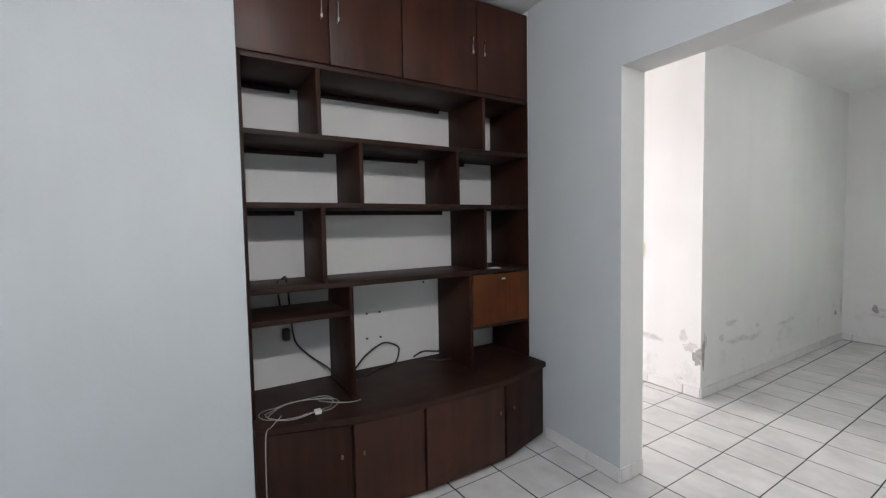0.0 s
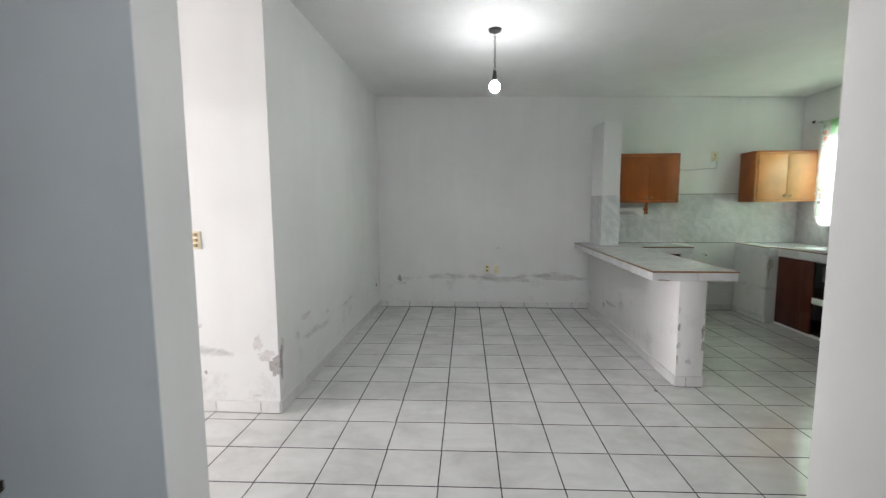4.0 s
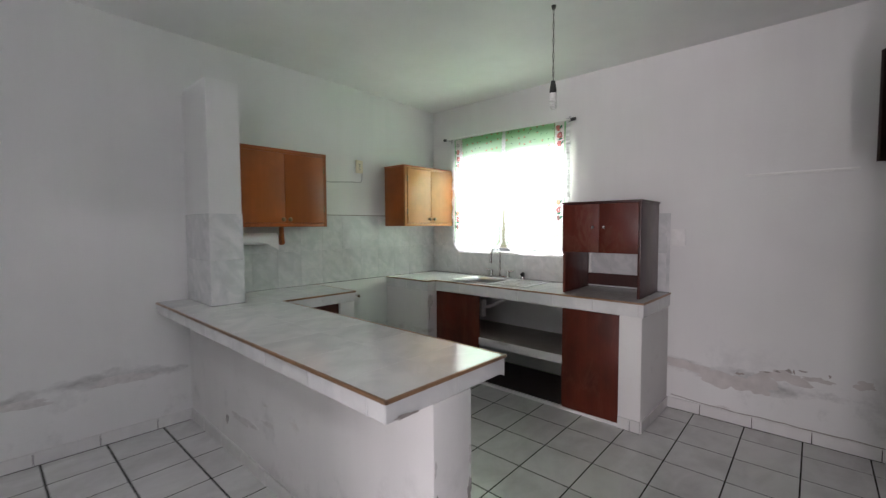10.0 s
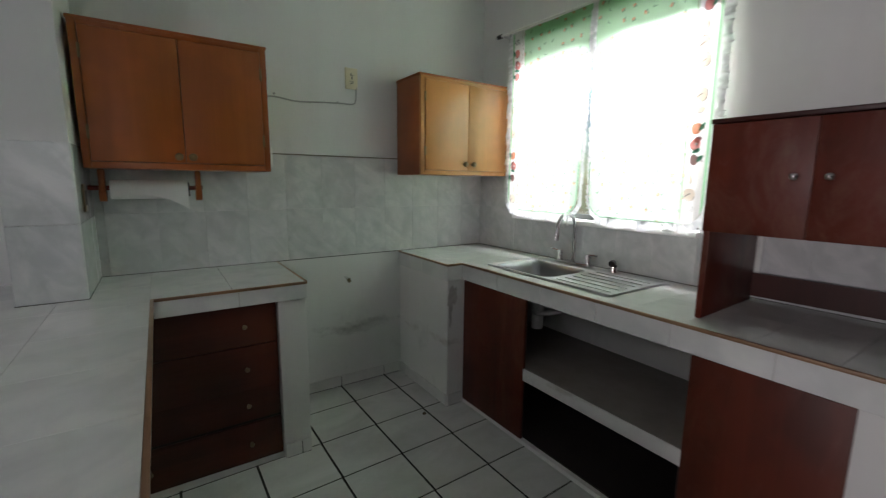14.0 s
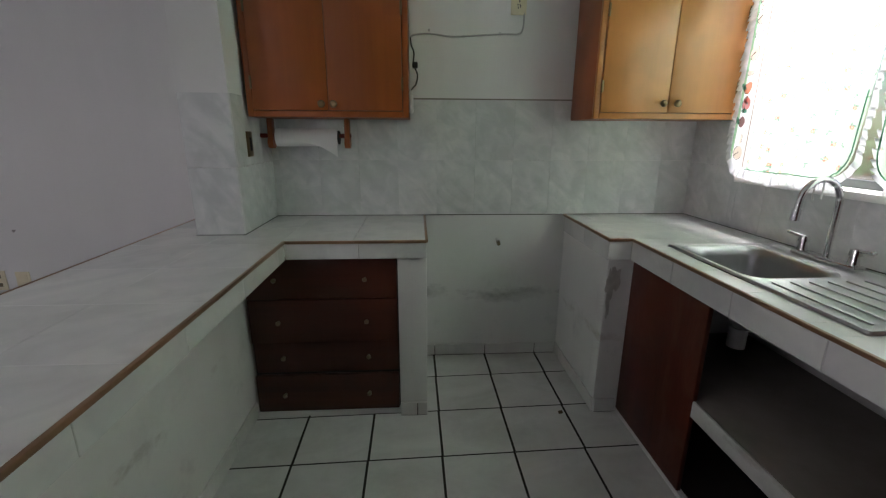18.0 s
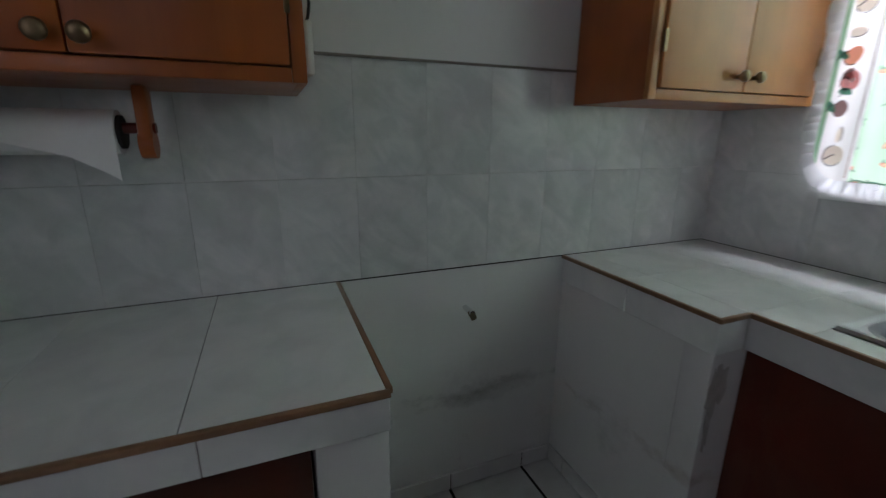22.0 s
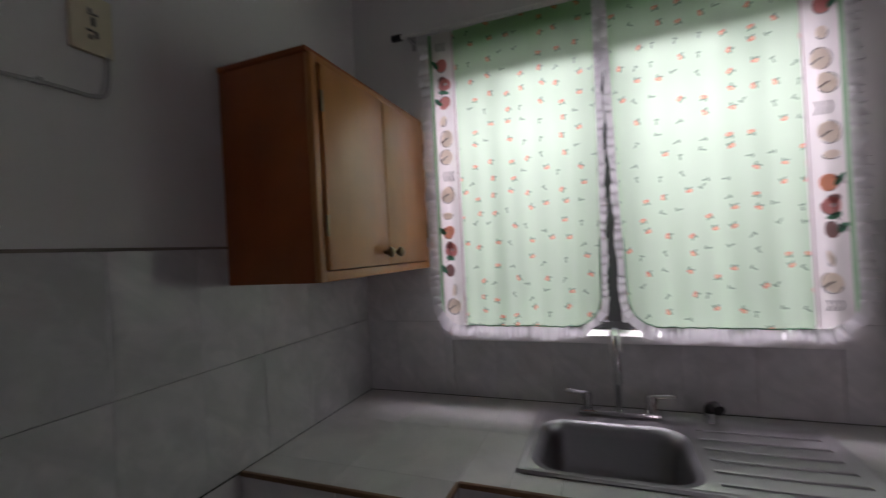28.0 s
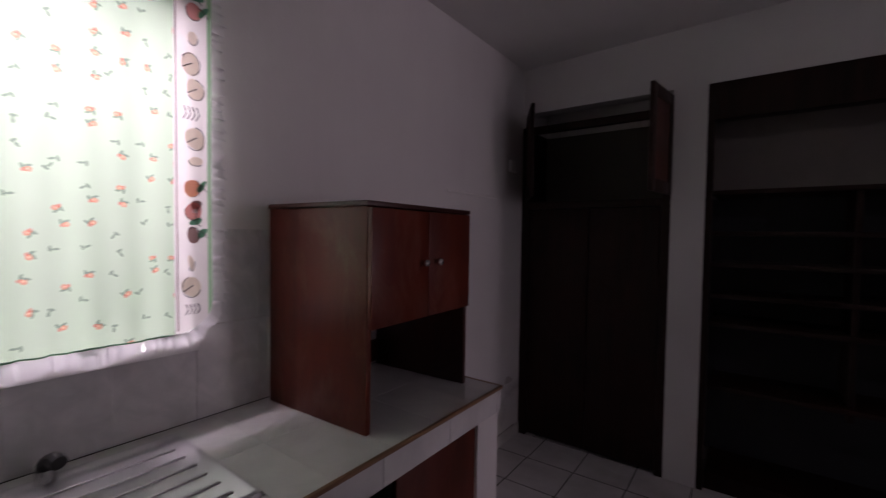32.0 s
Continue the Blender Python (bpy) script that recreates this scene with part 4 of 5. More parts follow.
def ruffle(path, widths, amp, pitch, seed, side, place):
    """A gathered strip along a path in x and z, standing out towards side by the widths at the path's points; its pleats lean over one another."""
    bm = nb()
    steps = 40
    pts = smooth_path([(x, 0, z) for x, z in path], steps)
    rnd = random.Random(seed)
    ph = [rnd.uniform(0, 6.28) for _ in range(4)]
    prev, run = None, 0.0
    for k, (p, q) in enumerate(zip(pts, pts[1:] + [pts[-1] + (pts[-1] - pts[-2])])):
        d = (q - p).normalized()
        out = Vector((d.z, 0, -d.x)) * side
        f = min(k / steps, len(widths) - 1.001)
        wid = widths[int(f)] + (widths[int(f) + 1] - widths[int(f)]) * (f - int(f))
        a = run / pitch * 6.28 + 2.2 * math.sin(run / pitch * 0.83 + ph[0]) + 1.3 * math.sin(run / pitch * 2.1 + ph[3])
        wid *= 1 + 0.12 * math.sin(a + ph[1]) + 0.14 * math.sin(run / pitch * 1.3 + ph[2]) + rnd.uniform(-0.03, 0.03)
        cur = []
        for u in (0.0, 0.3, 0.65, 1.0):
            lean = d * (0.35 * pitch * u * math.sin(a + 1.2) * amp / 0.008)
            r = p + out * wid * u + lean + Vector((0, amp * (0.25 + 0.9 * u) * math.sin(a + 0.8 * u), 0))
            cur.append(bm.verts.new((place(r.x, r.z), r.y, r.z)))
        if prev:
            for i in range(3):
                bm.faces.new((prev[i], prev[i + 1], cur[i + 1], cur[i]))
        prev = cur
        run += (q - p).length
    return bm


def blob(cx, cz, rx, rz, tilt=0.0, wob=0.08, seed=0):
    """A flat printed shape in x and z, slightly uneven."""
    bm = nb()
    c, sn = math.cos(tilt), math.sin(tilt)
    pts = []
    for q in range(22):
        a = q * 6.2832 / 22
        r = 1 + wob * math.sin(2 * a + seed) + 0.6 * wob * math.sin(3 * a + 2 * seed)
        px, pz = rx * r * math.cos(a), rz * r * math.sin(a)
        pts.append(bm.verts.new((cx + c * px - sn * pz, 0, cz + sn * px + c * pz)))
    bm.faces.new(pts)
    return bm


# the border's print from the top down: kind of fruit, its half sizes, the side of its leaf
PRINTS = (("scribble", 0.022, 0.016, 0), ("red", 0.022, 0.027, 1), ("berries", 0.024, 0.026, -1), ("red", 0.022, 0.026, 1), ("tan", 0.014, 0.020, 0), ("ring", 0.026, 0.032, 0), ("ring", 0.026, 0.030, 0),
          ("scribble", 0.024, 0.020, 0), ("ring", 0.026, 0.034, 0), ("tan", 0.020, 0.014, 0), ("orange", 0.023, 0.026, 1), ("berries", 0.025, 0.026, -1), ("brown", 0.018, 0.024, 1), ("tan", 0.008, 0.024, 0), ("ring", 0.026, 0.032, 0))


def curtain(label, x_in, x_out, seed, first):
    """One curtain panel between its plain inner edge and the outer edge with the fruit border."""
    c = thing("window_curtain", label, "curtain", (0, WIN_Y + 0.044, 0), 0, "kitchen curtains")
    o = 1 if x_out > x_in else -1
    za, zb, corner = 1.193, 2.354, 0.10
    rim = (min(x_in, x_out), max(x_in, x_out))

    def place(x, z):
        v = max(0.0, (zb - z) / (zb - za))
        return x + o * 0.020 * v * v * max(0.0, min(1.0, (x_out - x) / (x_out - x_in)))

    def sheet(name, xa, xb, y, material, text, nx=10):
        ob = part(name, drape(min(xa, xb), max(xa, xb), za, zb, 0.009, 3.2, seed, place, rim, corner, nx), material, c, text, 80)
        ob.location.y = y
        return ob

    xb, xs = x_out - o * 0.104, x_out - o * 0.014
    sheet("cloth", x_in, xb, 0.0, M_CURTAIN, "pale green cotton printed with small red and green sprigs", 48)
    sheet("fruit_border", xb, xs, 0.0, M_FRUIT, "white border printed with fruit", 12)
    sheet("edge_strip", xs, x_out, 0.0, M_STRIPE, "narrow green edge strip", 4)
    band = part("rod_pocket", drape(rim[0], rim[1], zb - 0.085, zb + 0.006, 0.009, 3.2, seed, place, rim, 0.001, 48, 4), M_STRIPE, c, "doubled green heading over the rod", 80)
    band.location.y = -0.012
    part("stitch_line", tube(nb(), [(place(xb, z), 0.014, z) for z in (zb - 0.01, 1.8, 1.5, za + 0.012)], 0.0014, 5), M_STRIP, c, "brown stitched line")

    rnd = random.Random(seed)
    inks = {"red": 0, "orange": 1, "tan": 2, "ring": 2, "brown": 5, "berries": 0}
    lift = 0.0175
    for k in range(15):
        kind, rx, rz, leaf_side = PRINTS[(k + first) % 15]
        zc = zb - 0.06 - k * 0.0735 + rnd.uniform(-0.006, 0.006)
        xc = place((xb + xs) / 2, zc) + rnd.uniform(-0.008, 0.008)
        if kind == "scribble":
            b = nb()
            for q in range(4):
                tube(b, smooth_path([(xc + o * (rx * (q / 2 - 0.8)), lift, zc + rz), (xc + o * (rx * (q / 2 - 0.5)), lift, zc), (xc + o * (rx * (q / 2 - 0.9)), lift, zc - rz)], 3), 0.0016, 4)
            part("scribble_print", b, M_INKS[4], c, "dark printed scribble")
            continue
        pr = part("fruit_print", blob(xc, zc, rx, rz, 0.2 * o, 0.07, k), M_INKS[inks[kind]], c, {"red": "red printed fruit", "orange": "orange printed fruit", "brown": "brown printed fruit", "berries": "dark red printed berries"}.get(kind, "tan printed fruit"))
        pr.location.y = lift - 0.001
        a0 = rnd.uniform(0, 6)
        arc = [(xc + rx * math.cos(a), lift, zc + rz * math.sin(a)) for a in [a0 + q * 0.25 for q in range(17 if kind == "ring" else 12)]]
        part("outline_print", tube(nb(), arc, 0.0011, 4), M_INKS[4], c, "dark printed outline")
        if kind == "ring":
            part("stem_print", tube(nb(), smooth_path([(xc - 0.004, lift, zc + 0.004), (xc + 0.008, lift, zc - 0.003), (xc + 0.022, lift, zc - 0.013)], 3), 0.0016, 4), M_INKS[4], c, "dark printed stalk")
        if kind == "berries":
            dk = part("berry_print", blob(xc + o * 0.008, zc + 0.020, 0.016, 0.015, 0.4, 0.1, k), M_INKS[5], c, "brown printed berry")
            dk.location.y = lift - 0.0016
            part("seed_print", blob(xc - 0.004, zc + 0.002, 0.006, 0.006, 0, 0.1, k), M_FRUIT, c, "pale printed spot").location.y = lift - 0.0004
        if leaf_side:
            lx, lz, tl = (xc + o * 0.026, zc + 0.006, 0.9 * o) if leaf_side > 0 else (xc + o * 0.006, zc - 0.030, 0.25 * o)
            part("leaf_print", blob(lx, lz, 0.020, 0.009, tl, 0.12, k), M_INKS[3], c, "green printed leaf").location.y = lift - 0.0002
            part("stem_print", tube(nb(), smooth_path([(xc + o * 0.012, lift + 0.0004, zc + 0.014), (lx, lift + 0.0004, lz + 0.004), (lx + o * 0.014, lift + 0.0004, lz - 0.014)], 3), 0.0012, 4), M_INKS[4], c, "dark printed stalk")

    turn = [(corner * (1 - math.cos(a)), corner * (1 - math.sin(a))) for a in (0.0, 0.5, 1.05, 1.57)]
    side = [(x_out, zb - 0.02), (x_out, 2.1), (x_out, 1.8), (x_out, 1.5)] + [(x_out - o * dx, za + dz) for dx, dz in turn]
    foot = [(x_out + (x_in - x_out) * q, za) for q in (0.3, 0.45, 0.6, 0.75)] + [(x_in + o * dx, za + dz) for dx, dz in reversed(turn)]
    inner = [(x_in, z) for z in (1.5, 1.8, 2.1, zb - 0.03)]
    part("ruffle", ruffle(side + foot[:1], [0.042] * 9, 0.007, 0.034, seed, -o, place), M_RUFFLE, c, "white gathered ruffle", 80)
    part("ruffle", ruffle(foot[:5], [0.044] * 5, 0.004, 0.034, seed + 2, -o, place), M_RUFFLE, c, "white gathered ruffle", 80)
    part("ruffle", ruffle(foot[4:] + inner, [0.042, 0.036, 0.028, 0.022, 0.022, 0.022, 0.024, 0.030], 0.007, 0.034, seed + 1, -o, place), M_RUFFLE, c, "white gathered ruffle", 80)
    edge = [(x_in, 1.5), (x_in, 1.32)] + [(x_in + o * dx, za + dz) for dx, dz in turn] + [(x_in + (x_out - x_in) * q, za) for q in (0.35, 0.5, 0.65, 0.8)]
    rough = [p + Vector((0, 0, rnd.uniform(-0.003, 0.003))) for p in smooth_path([(place(x, z) + o * 0.003, 0.015, z + 0.004) for x, z in edge], 6)]
    part("hem", tube(nb(), rough, 0.0022, 5), M_HEM, c, "dark green hem")
    return c


curtain("pale green curtain printed with sprigs, white ruffle and fruit border", 6.986, 7.606, 3, 0)
curtain("pale green curtain printed with sprigs, white ruffle and fruit border", 6.938, 6.299, 8, 1)

# ---- chipped plaster ----
def chip(parent, m, w, h, seed, material=None):
    """A flaked patch of bare plaster on the pose's xy plane, with an uneven rim."""
    rnd = random.Random(seed)
    ph = [rnd.uniform(0, 6.28) for _ in range(5)]
    pts = []
    for k in range(36):
        a = k * 6.2832 / 36
        r = 1 + 0.22 * math.sin(2 * a + ph[0]) + 0.16 * math.sin(3 * a + ph[1]) + 0.13 * math.sin(5 * a + ph[2]) + 0.10 * math.sin(9 * a + ph[3]) + rnd.uniform(-0.07, 0.07)
        pts.append((w / 2 * r * math.cos(a), h / 2 * r * math.sin(a)))
    ob = part("flaked_patch", prism(nb(), pts, 0.0004, 0.0012 + 0.0003 * (seed % 7)), material or M_CHIP, parent, "", None)
    ob.matrix_parent_inverse = parent.matrix_basis.inverted()
    ob.matrix_basis = m
    return ob


def hall_face(y, z):
    return pose(PILLAR_X, y, z, 90, 0, -90)


def north_face(x, z):
    return pose(x, LEFT_Y, z, 90, 0, 0)


def on_south(x, z):
    return pose(x, WIN_Y, z, 90, 0, 180)


def far_face(y, z):
    return pose(far_x(y), y, z, 90, 0, -90 - FAR_TURN)


for y, z, w, h, seed, mat in ((3.110, 0.335, 0.06, 0.16, 1, None), (3.17, 0.405, 0.11, 0.07, 2, M_CHIPL), (3.222, 0.49, 0.05, 0.12, 3, M_CHIPL), (3.69, 0.590, 0.09, 0.07, 4, None), (3.63, 0.60, 0.05, 0.03, 14, M_CHIPL),
                              (3.598, 0.28, 0.02, 0.025, 5, None), (3.244, 0.125, 0.05, 0.02, 18, M_CHIPL)):
    chip(wall_hall, hall_face(y, z), w, h, seed, mat)
for x, z, w, h, seed, mat in ((4.915, 0.36, 0.05, 0.18, 6, None), (4.945, 0.46, 0.04, 0.14, 7, M_CHIPL), (5.36, 0.555, 0.14, 0.06, 8, M_CHIPL), (5.20, 0.45, 0.08, 0.05, 19, M_CHIPL), (5.84, 0.47, 0.07, 0.04, 9, M_CHIPL),
                              (7.77, 0.345, 0.08, 0.05, 10, None), (7.93, 0.42, 0.06, 0.25, 11, M_CHIPL)):
    chip(wall_north, north_face(x, z), w, h, seed, mat)
for y, z, w, h, seed, mat in ((2.80, 0.40, 0.05, 0.10, 12, None), (2.77, 0.34, 0.10, 0.06, 13, M_CHIPL), (1.45, 0.823, 0.02, 0.015, 15, None), (0.63, 0.41, 0.30, 0.07, 16, M_CHIPL), (1.13, 0.385, 0.28, 0.05, 17, M_CHIPL)):
    chip(wall_east, far_face(y, z), w, h, seed, mat)


def bar_end(y, z):
    return pose(BX0 - 0.004, y, z, 90, 0, -90)


for y, z, w, h, sd, mt in ((0.217, 0.47, 0.016, 0.07, 21, M_CHIP), (0.220, 0.60, 0.012, 0.05, 22, M_CHIPL), (0.041, 0.44, 0.022, 0.10, 23, M_CHIP), (0.037, 0.34, 0.014, 0.05, 24, M_CHIP),
                           (0.212, 0.33, 0.02, 0.05, 25, M_CHIPL), (0.037, 0.58, 0.012, 0.06, 26, M_CHIPL), (0.14, 0.20, 0.05, 0.03, 27, M_CHIPL)):
    chip(bar, bar_end(y, z), w, h, sd, mt)
for y, z, w, h, sd in ((0.036, 0.325, 0.020, 0.085, 51), (0.224, 0.325, 0.012, 0.035, 52), (0.222, 0.22, 0.010, 0.06, 53), (0.35, 0.832, 0.10, 0.012, 29)):
    chip(bar, bar_end(y, z), w, h, sd, M_SOOT)
for x, z, w, h, sd, mt in ((7.30, 0.215, 0.05, 0.05, 54, M_CHIP), (7.05, 0.28, 0.30, 0.05, 55, M_CHIPL), (6.72, 0.36, 0.14, 0.03, 56, M_CHIPL)):
    chip(bar, pose(x, 0.229, z, 90, 0, 180), w, h, sd, mt)
for y, z, w, h, sd, mt in ((-1.668, 0.685, 0.060, 0.15, 28, M_SMUDGE), (-1.672, 0.735, 0.035, 0.05, 38, M_SMUDGE), (-1.655, 0.58, 0.020, 0.12, 48, M_SMUDGE)):
    chip(sc_, pose(STEPX + 0.004, y, z, 90, 0, -90), w, h, sd, mt)
for x, z, w, h, sd, mt in ((5.33, 0.362, 0.24, 0.075, 41, M_SMEAR), (5.13, 0.312, 0.32, 0.10, 42, M_SMEAR), (4.90, 0.318, 0.26, 0.14, 43, M_SMEAR), (4.73, 0.405, 0.22, 0.085, 44, M_SMEAR), (4.57, 0.425, 0.13, 0.035, 45, M_SMEAR),
                           (4.36, 0.44, 0.10, 0.05, 46, M_SMEAR), (4.19, 0.45, 0.09, 0.06, 47, M_SMEAR), (4.985, 0.372, 0.05, 0.016, 31, M_SOOT), (4.83, 0.418, 0.035, 0.012, 32, M_SOOT), (4.775, 0.436, 0.03, 0.012, 33, M_SOOT),
                           (4.715, 0.452, 0.03, 0.022, 34, M_SOOT), (4.690, 0.452, 0.010, 0.028, 35, M_SOOT), (4.645, 0.466, 0.035, 0.012, 36, M_SOOT), (4.515, 0.462, 0.015, 0.015, 37, M_SOOT), (5.08, 0.105, 0.06, 0.018, 39, M_CHIPL)):
    chip(wall_south, on_south(x, z), w, h, sd, mt)
b = nb()
rnd = random.Random(5)
tube(b, smooth_path([(SX0 - 0.02 - 0.07 * k, WIN_Y + 0.001, 0.108 - 0.006 * min(k, 3) + rnd.uniform(-0.004, 0.004)) for k in range(20)], 3), 0.0034, 6)
part("peeled_edge", b, M_SOOT, wall_south, "dark peeled paint edge above the skirting")

# ---- lamps ----
def pendant(label, x, y, top, socket_z, lit, bulb_m=None):
    p = thing("pendant_bulb", label, "lamp", (x, y, top))
    b = nb()
    cyl(b, (0, 0, -0.018), (0, 0, 0), 0.048 if lit else 0.012, 0.055 if lit else 0.014)
    part("ceiling_rose", b, M_BLACK, p, "dark ceiling rose")
    b = nb()
    n = 14
    for s in (0, math.pi):
        w = 0.007 if lit else 0.004
        tube(b, [(w * math.cos(s + k * 1.1), w * math.sin(s + k * 1.1), -0.01 - (top - socket_z - 0.02) * k / n) for k in range(n + 1)], 0.003 if lit else 0.0022, 6)
    part("wire", b, M_WIRE, p, "twisted wire")
    z = socket_z - top
    b = nb()
    cyl(b, (0, 0, z + 0.02), (0, 0, z - 0.035), 0.012, 0.021)
    cyl(b, (0, 0, z - 0.035), (0, 0, z - 0.055), 0.021)
    part("socket", b, M_BLACK, p)
    if lit:
        b = nb()
        ball(b, (0, 0, z - 0.105), 0.043, 1, 1, 1.08, 16)
        part("bulb", b, bulb_m or M_BULB, p, "glowing white bulb")
    else:
        part("ballast", cyl(nb(), (0, 0, z - 0.055), (0, 0, z - 0.09), 0.024, 0.020), M_WPLAST, p)
        b = nb()
        tube(b, [(0.017 * math.cos(a), 0.017 * math.sin(a), z - 0.09 - 0.055 * a / 18.8) for a in [k * 18.8 / 60 for k in range(61)]], 0.006, 8)
        part("tube", b, M_WPLAST, p, "white spiral tube, unlit")
    return p


pendant("lit bulb hanging on twisted wires from a dark ceiling rose", 5.833, 1.609, ceil_z(1.609), 2.475, True)
pendant("unlit spiral bulb hanging on a thin wire", 5.818, -1.184, ceil_z(-1.184), 2.286, False)

pendant("lit bulb hanging from the living room ceiling", 1.45, 1.05, 2.845, 2.66, True, M_BULB2)

# ---- wall plates, conduits ----
def plate(label, m, w, h, dep, material, slots, slot_m=None):
    """A wall plate on the pose's xy plane (x across, y up), its slots given as centres and sizes."""
    p = thing("wall_plate", label, "socket")
    p.matrix_world = m
    part("cover", box(nb(), -w / 2, -h / 2, 0, w / 2, h / 2, dep, 0.003), material, p)
    for sx, sy, sw, sh in slots:
        part("insert", box(nb(), sx - sw / 2, sy - sh / 2, dep - 0.001, sx + sw / 2, sy + sh / 2, dep + 0.003, 0.001), slot_m or M_BLACK, p)
    return p


def on_far(y, z):
    return pose(far_x(y), y, z, 90, 0, -90 - FAR_TURN)


def on_win(x, z):
    return pose(x, WIN_Y, z, 90, 0, 180)


plate("cream socket plate on the stained dining room wall", on_far(1.592, 0.538), 0.075, 0.115, 0.008, M_CREAM, [(0, 0.025, 0.03, 0.022), (0, -0.025, 0.03, 0.022)], M_OLD)
plate("beige blank plate beside the socket", on_far(1.462, 0.530), 0.075, 0.115, 0.008, M_CREAM, [(0, 0, 0.05, 0.08)], M_CREAM)
plate("cream socket plate above the stove gap", on_far(-1.303, 2.008), 0.08, 0.125, 0.012, M_CREAM, [(-0.004, 0.024, 0.005, 0.014), (0.006, 0.020, 0.008, 0.004), (0.002, 0.004, 0.006, 0.018), (-0.005, -0.016, 0.010, 0.004), (0.007, -0.022, 0.005, 0.014), (-0.004, -0.030, 0.004, 0.010)], M_WIRE)
plate("white switch box on the kitchen wall", on_win(5.388, 1.325), 0.092, 0.13, 0.03, M_WPLAST, [(0, 0, 0.046, 0.080)], M_WPLAST)
plate("cream triple switch on the hall wall end", pose(PILLAR_X, 3.609, 1.184, 90, 0, -90), 0.072, 0.118, 0.008, M_CREAM, [(0, 0.035, 0.03, 0.02), (0, 0, 0.03, 0.02), (0, -0.035, 0.03, 0.02)], M_BRASS)
plate("aged brass switch plate on the column", pose(7.662, COLY0 - 0.007, 1.300, 90, 0, 0), 0.062, 0.115, 0.008, M_BRASS, [(0, 0, 0.02, 0.06)])
plate("small white switch plate on the wall behind the open bay", on_win(5.56, 1.085), 0.045, 0.075, 0.010, M_WPLAST, [(0, 0, 0.02, 0.03)], M_CREAM)
duct = part("cable_channel", box(nb(), 6.062, WIN_Y + 0.008, 1.00, 6.088, WIN_Y + 0.022, 1.195, 0.003), M_WPLAST)
tagged(duct, "short upright white cable channel beside the hutch", "conduit")
strip = part("cable_channel", box(nb(), 4.42, WIN_Y, 1.748, 4.988, WIN_Y + 0.010, 1.764, 0.003), M_WPLAST)
tagged(strip, "white plastic cable channel on the kitchen wall", "conduit")

cable = thing("wall_cable", "painted cable sagging from the socket to a plug beside the cabinet", "cable")
b = nb()


def fw(y, z, off=0.008):
    return (far_x(y) - off, y, z)


tube(b, smooth_path([fw(-1.333, 1.955), fw(-1.330, 1.885), fw(-1.308, 1.856), fw(-1.228, 1.854), fw(-1.098, 1.846), fw(-1.02, 1.840), fw(-0.948, 1.838), fw(-0.87, 1.848), fw(-0.818, 1.850), fw(-0.763, 1.843), fw(-0.743, 1.83)]), 0.0045, 8)
for y, z in ((-0.84, 1.868), (-1.02, 1.842), (-1.21, 1.858)):
    cyl(b, fw(y, z, 0.0), fw(y, z, 0.012), 0.006, 0.005, 10)
part("painted_run", b, M_GREYC, cable)
b = nb()
tube(b, smooth_path([fw(-0.743, 1.83), fw(-0.748, 1.79, 0.02), fw(-0.761, 1.755, 0.03), fw(-0.758, 1.70, 0.03), fw(-0.778, 1.65, 0.03), fw(-0.770, 1.60, 0.05), fw(-0.752, 1.572, 0.13), (7.730, -0.747, 1.549)]), 0.004, 8)
part("black_lead", b, M_BLACK, cable)
b = nb()
box(b, far_x(-0.8) - 0.045, -0.780, 1.68, far_x(-0.8) - 0.012, -0.752, 1.71, 0.006)
part("plug", b, M_BLACK, cable)
inline = part("switch_box", box(nb(), 7.71, -0.7575, 1.445, 7.745, -0.7365, 1.55, 0.008), M_WPLAST)
tagged(inline, "small white lamp switch on the cabinet's side", "switch")

# capped pipe in the stove gap
pipe = thing("water_stub", "capped metal pipe stub in the stove gap wall", "pipe")
pipe.matrix_world = pose(far_x(-1.236), -1.236, 0.75)
part("stub", cyl(nb(), (0.0, 0, 0), (-0.06, 0, 0), 0.010), M_CHROME, pipe)
part("cap", cyl(nb(), (-0.045, 0.0, 0), (-0.070, 0.0, -0.012), 0.011), M_OLD, pipe)

def dry_leaf(label, x, y, turn, size):
    lf = thing("dry_leaf", label, "leaf", (x, y, 0.001), turn)
    b = nb()
    mid = [b.verts.new((size * t, 0.0, 0.004 + 0.006 * math.sin(3.14 * t))) for t in (0, 0.25, 0.5, 0.75, 1.0)]
    for sgn in (-1, 1):
        rim = [b.verts.new((size * t, sgn * size * 0.33 * math.sin(3.14 * t), 0.001 + 0.004 * t)) for t in (0.25, 0.5, 0.75)]
        b.faces.new((mid[0], mid[1], rim[0]))
        b.faces.new((mid[1], mid[2], rim[1], rim[0]))
        b.faces.new((mid[2], mid[3], rim[2], rim[1]))
        b.faces.new((mid[3], mid[4], rim[2]))
    part("blade", b, M_LEAF, lf)


M_LEAF = plain("dry_leaf_brown", (0.10, 0.07, 0.04), 0.9, 0, 0.3)
dry_leaf("small dry brown leaf on the tiles by the bar", 5.37, 0.40, 30, 0.035)
dry_leaf("small dry leaf scrap on the tiles by the stove gap", 7.385, -1.49, 140, 0.04)

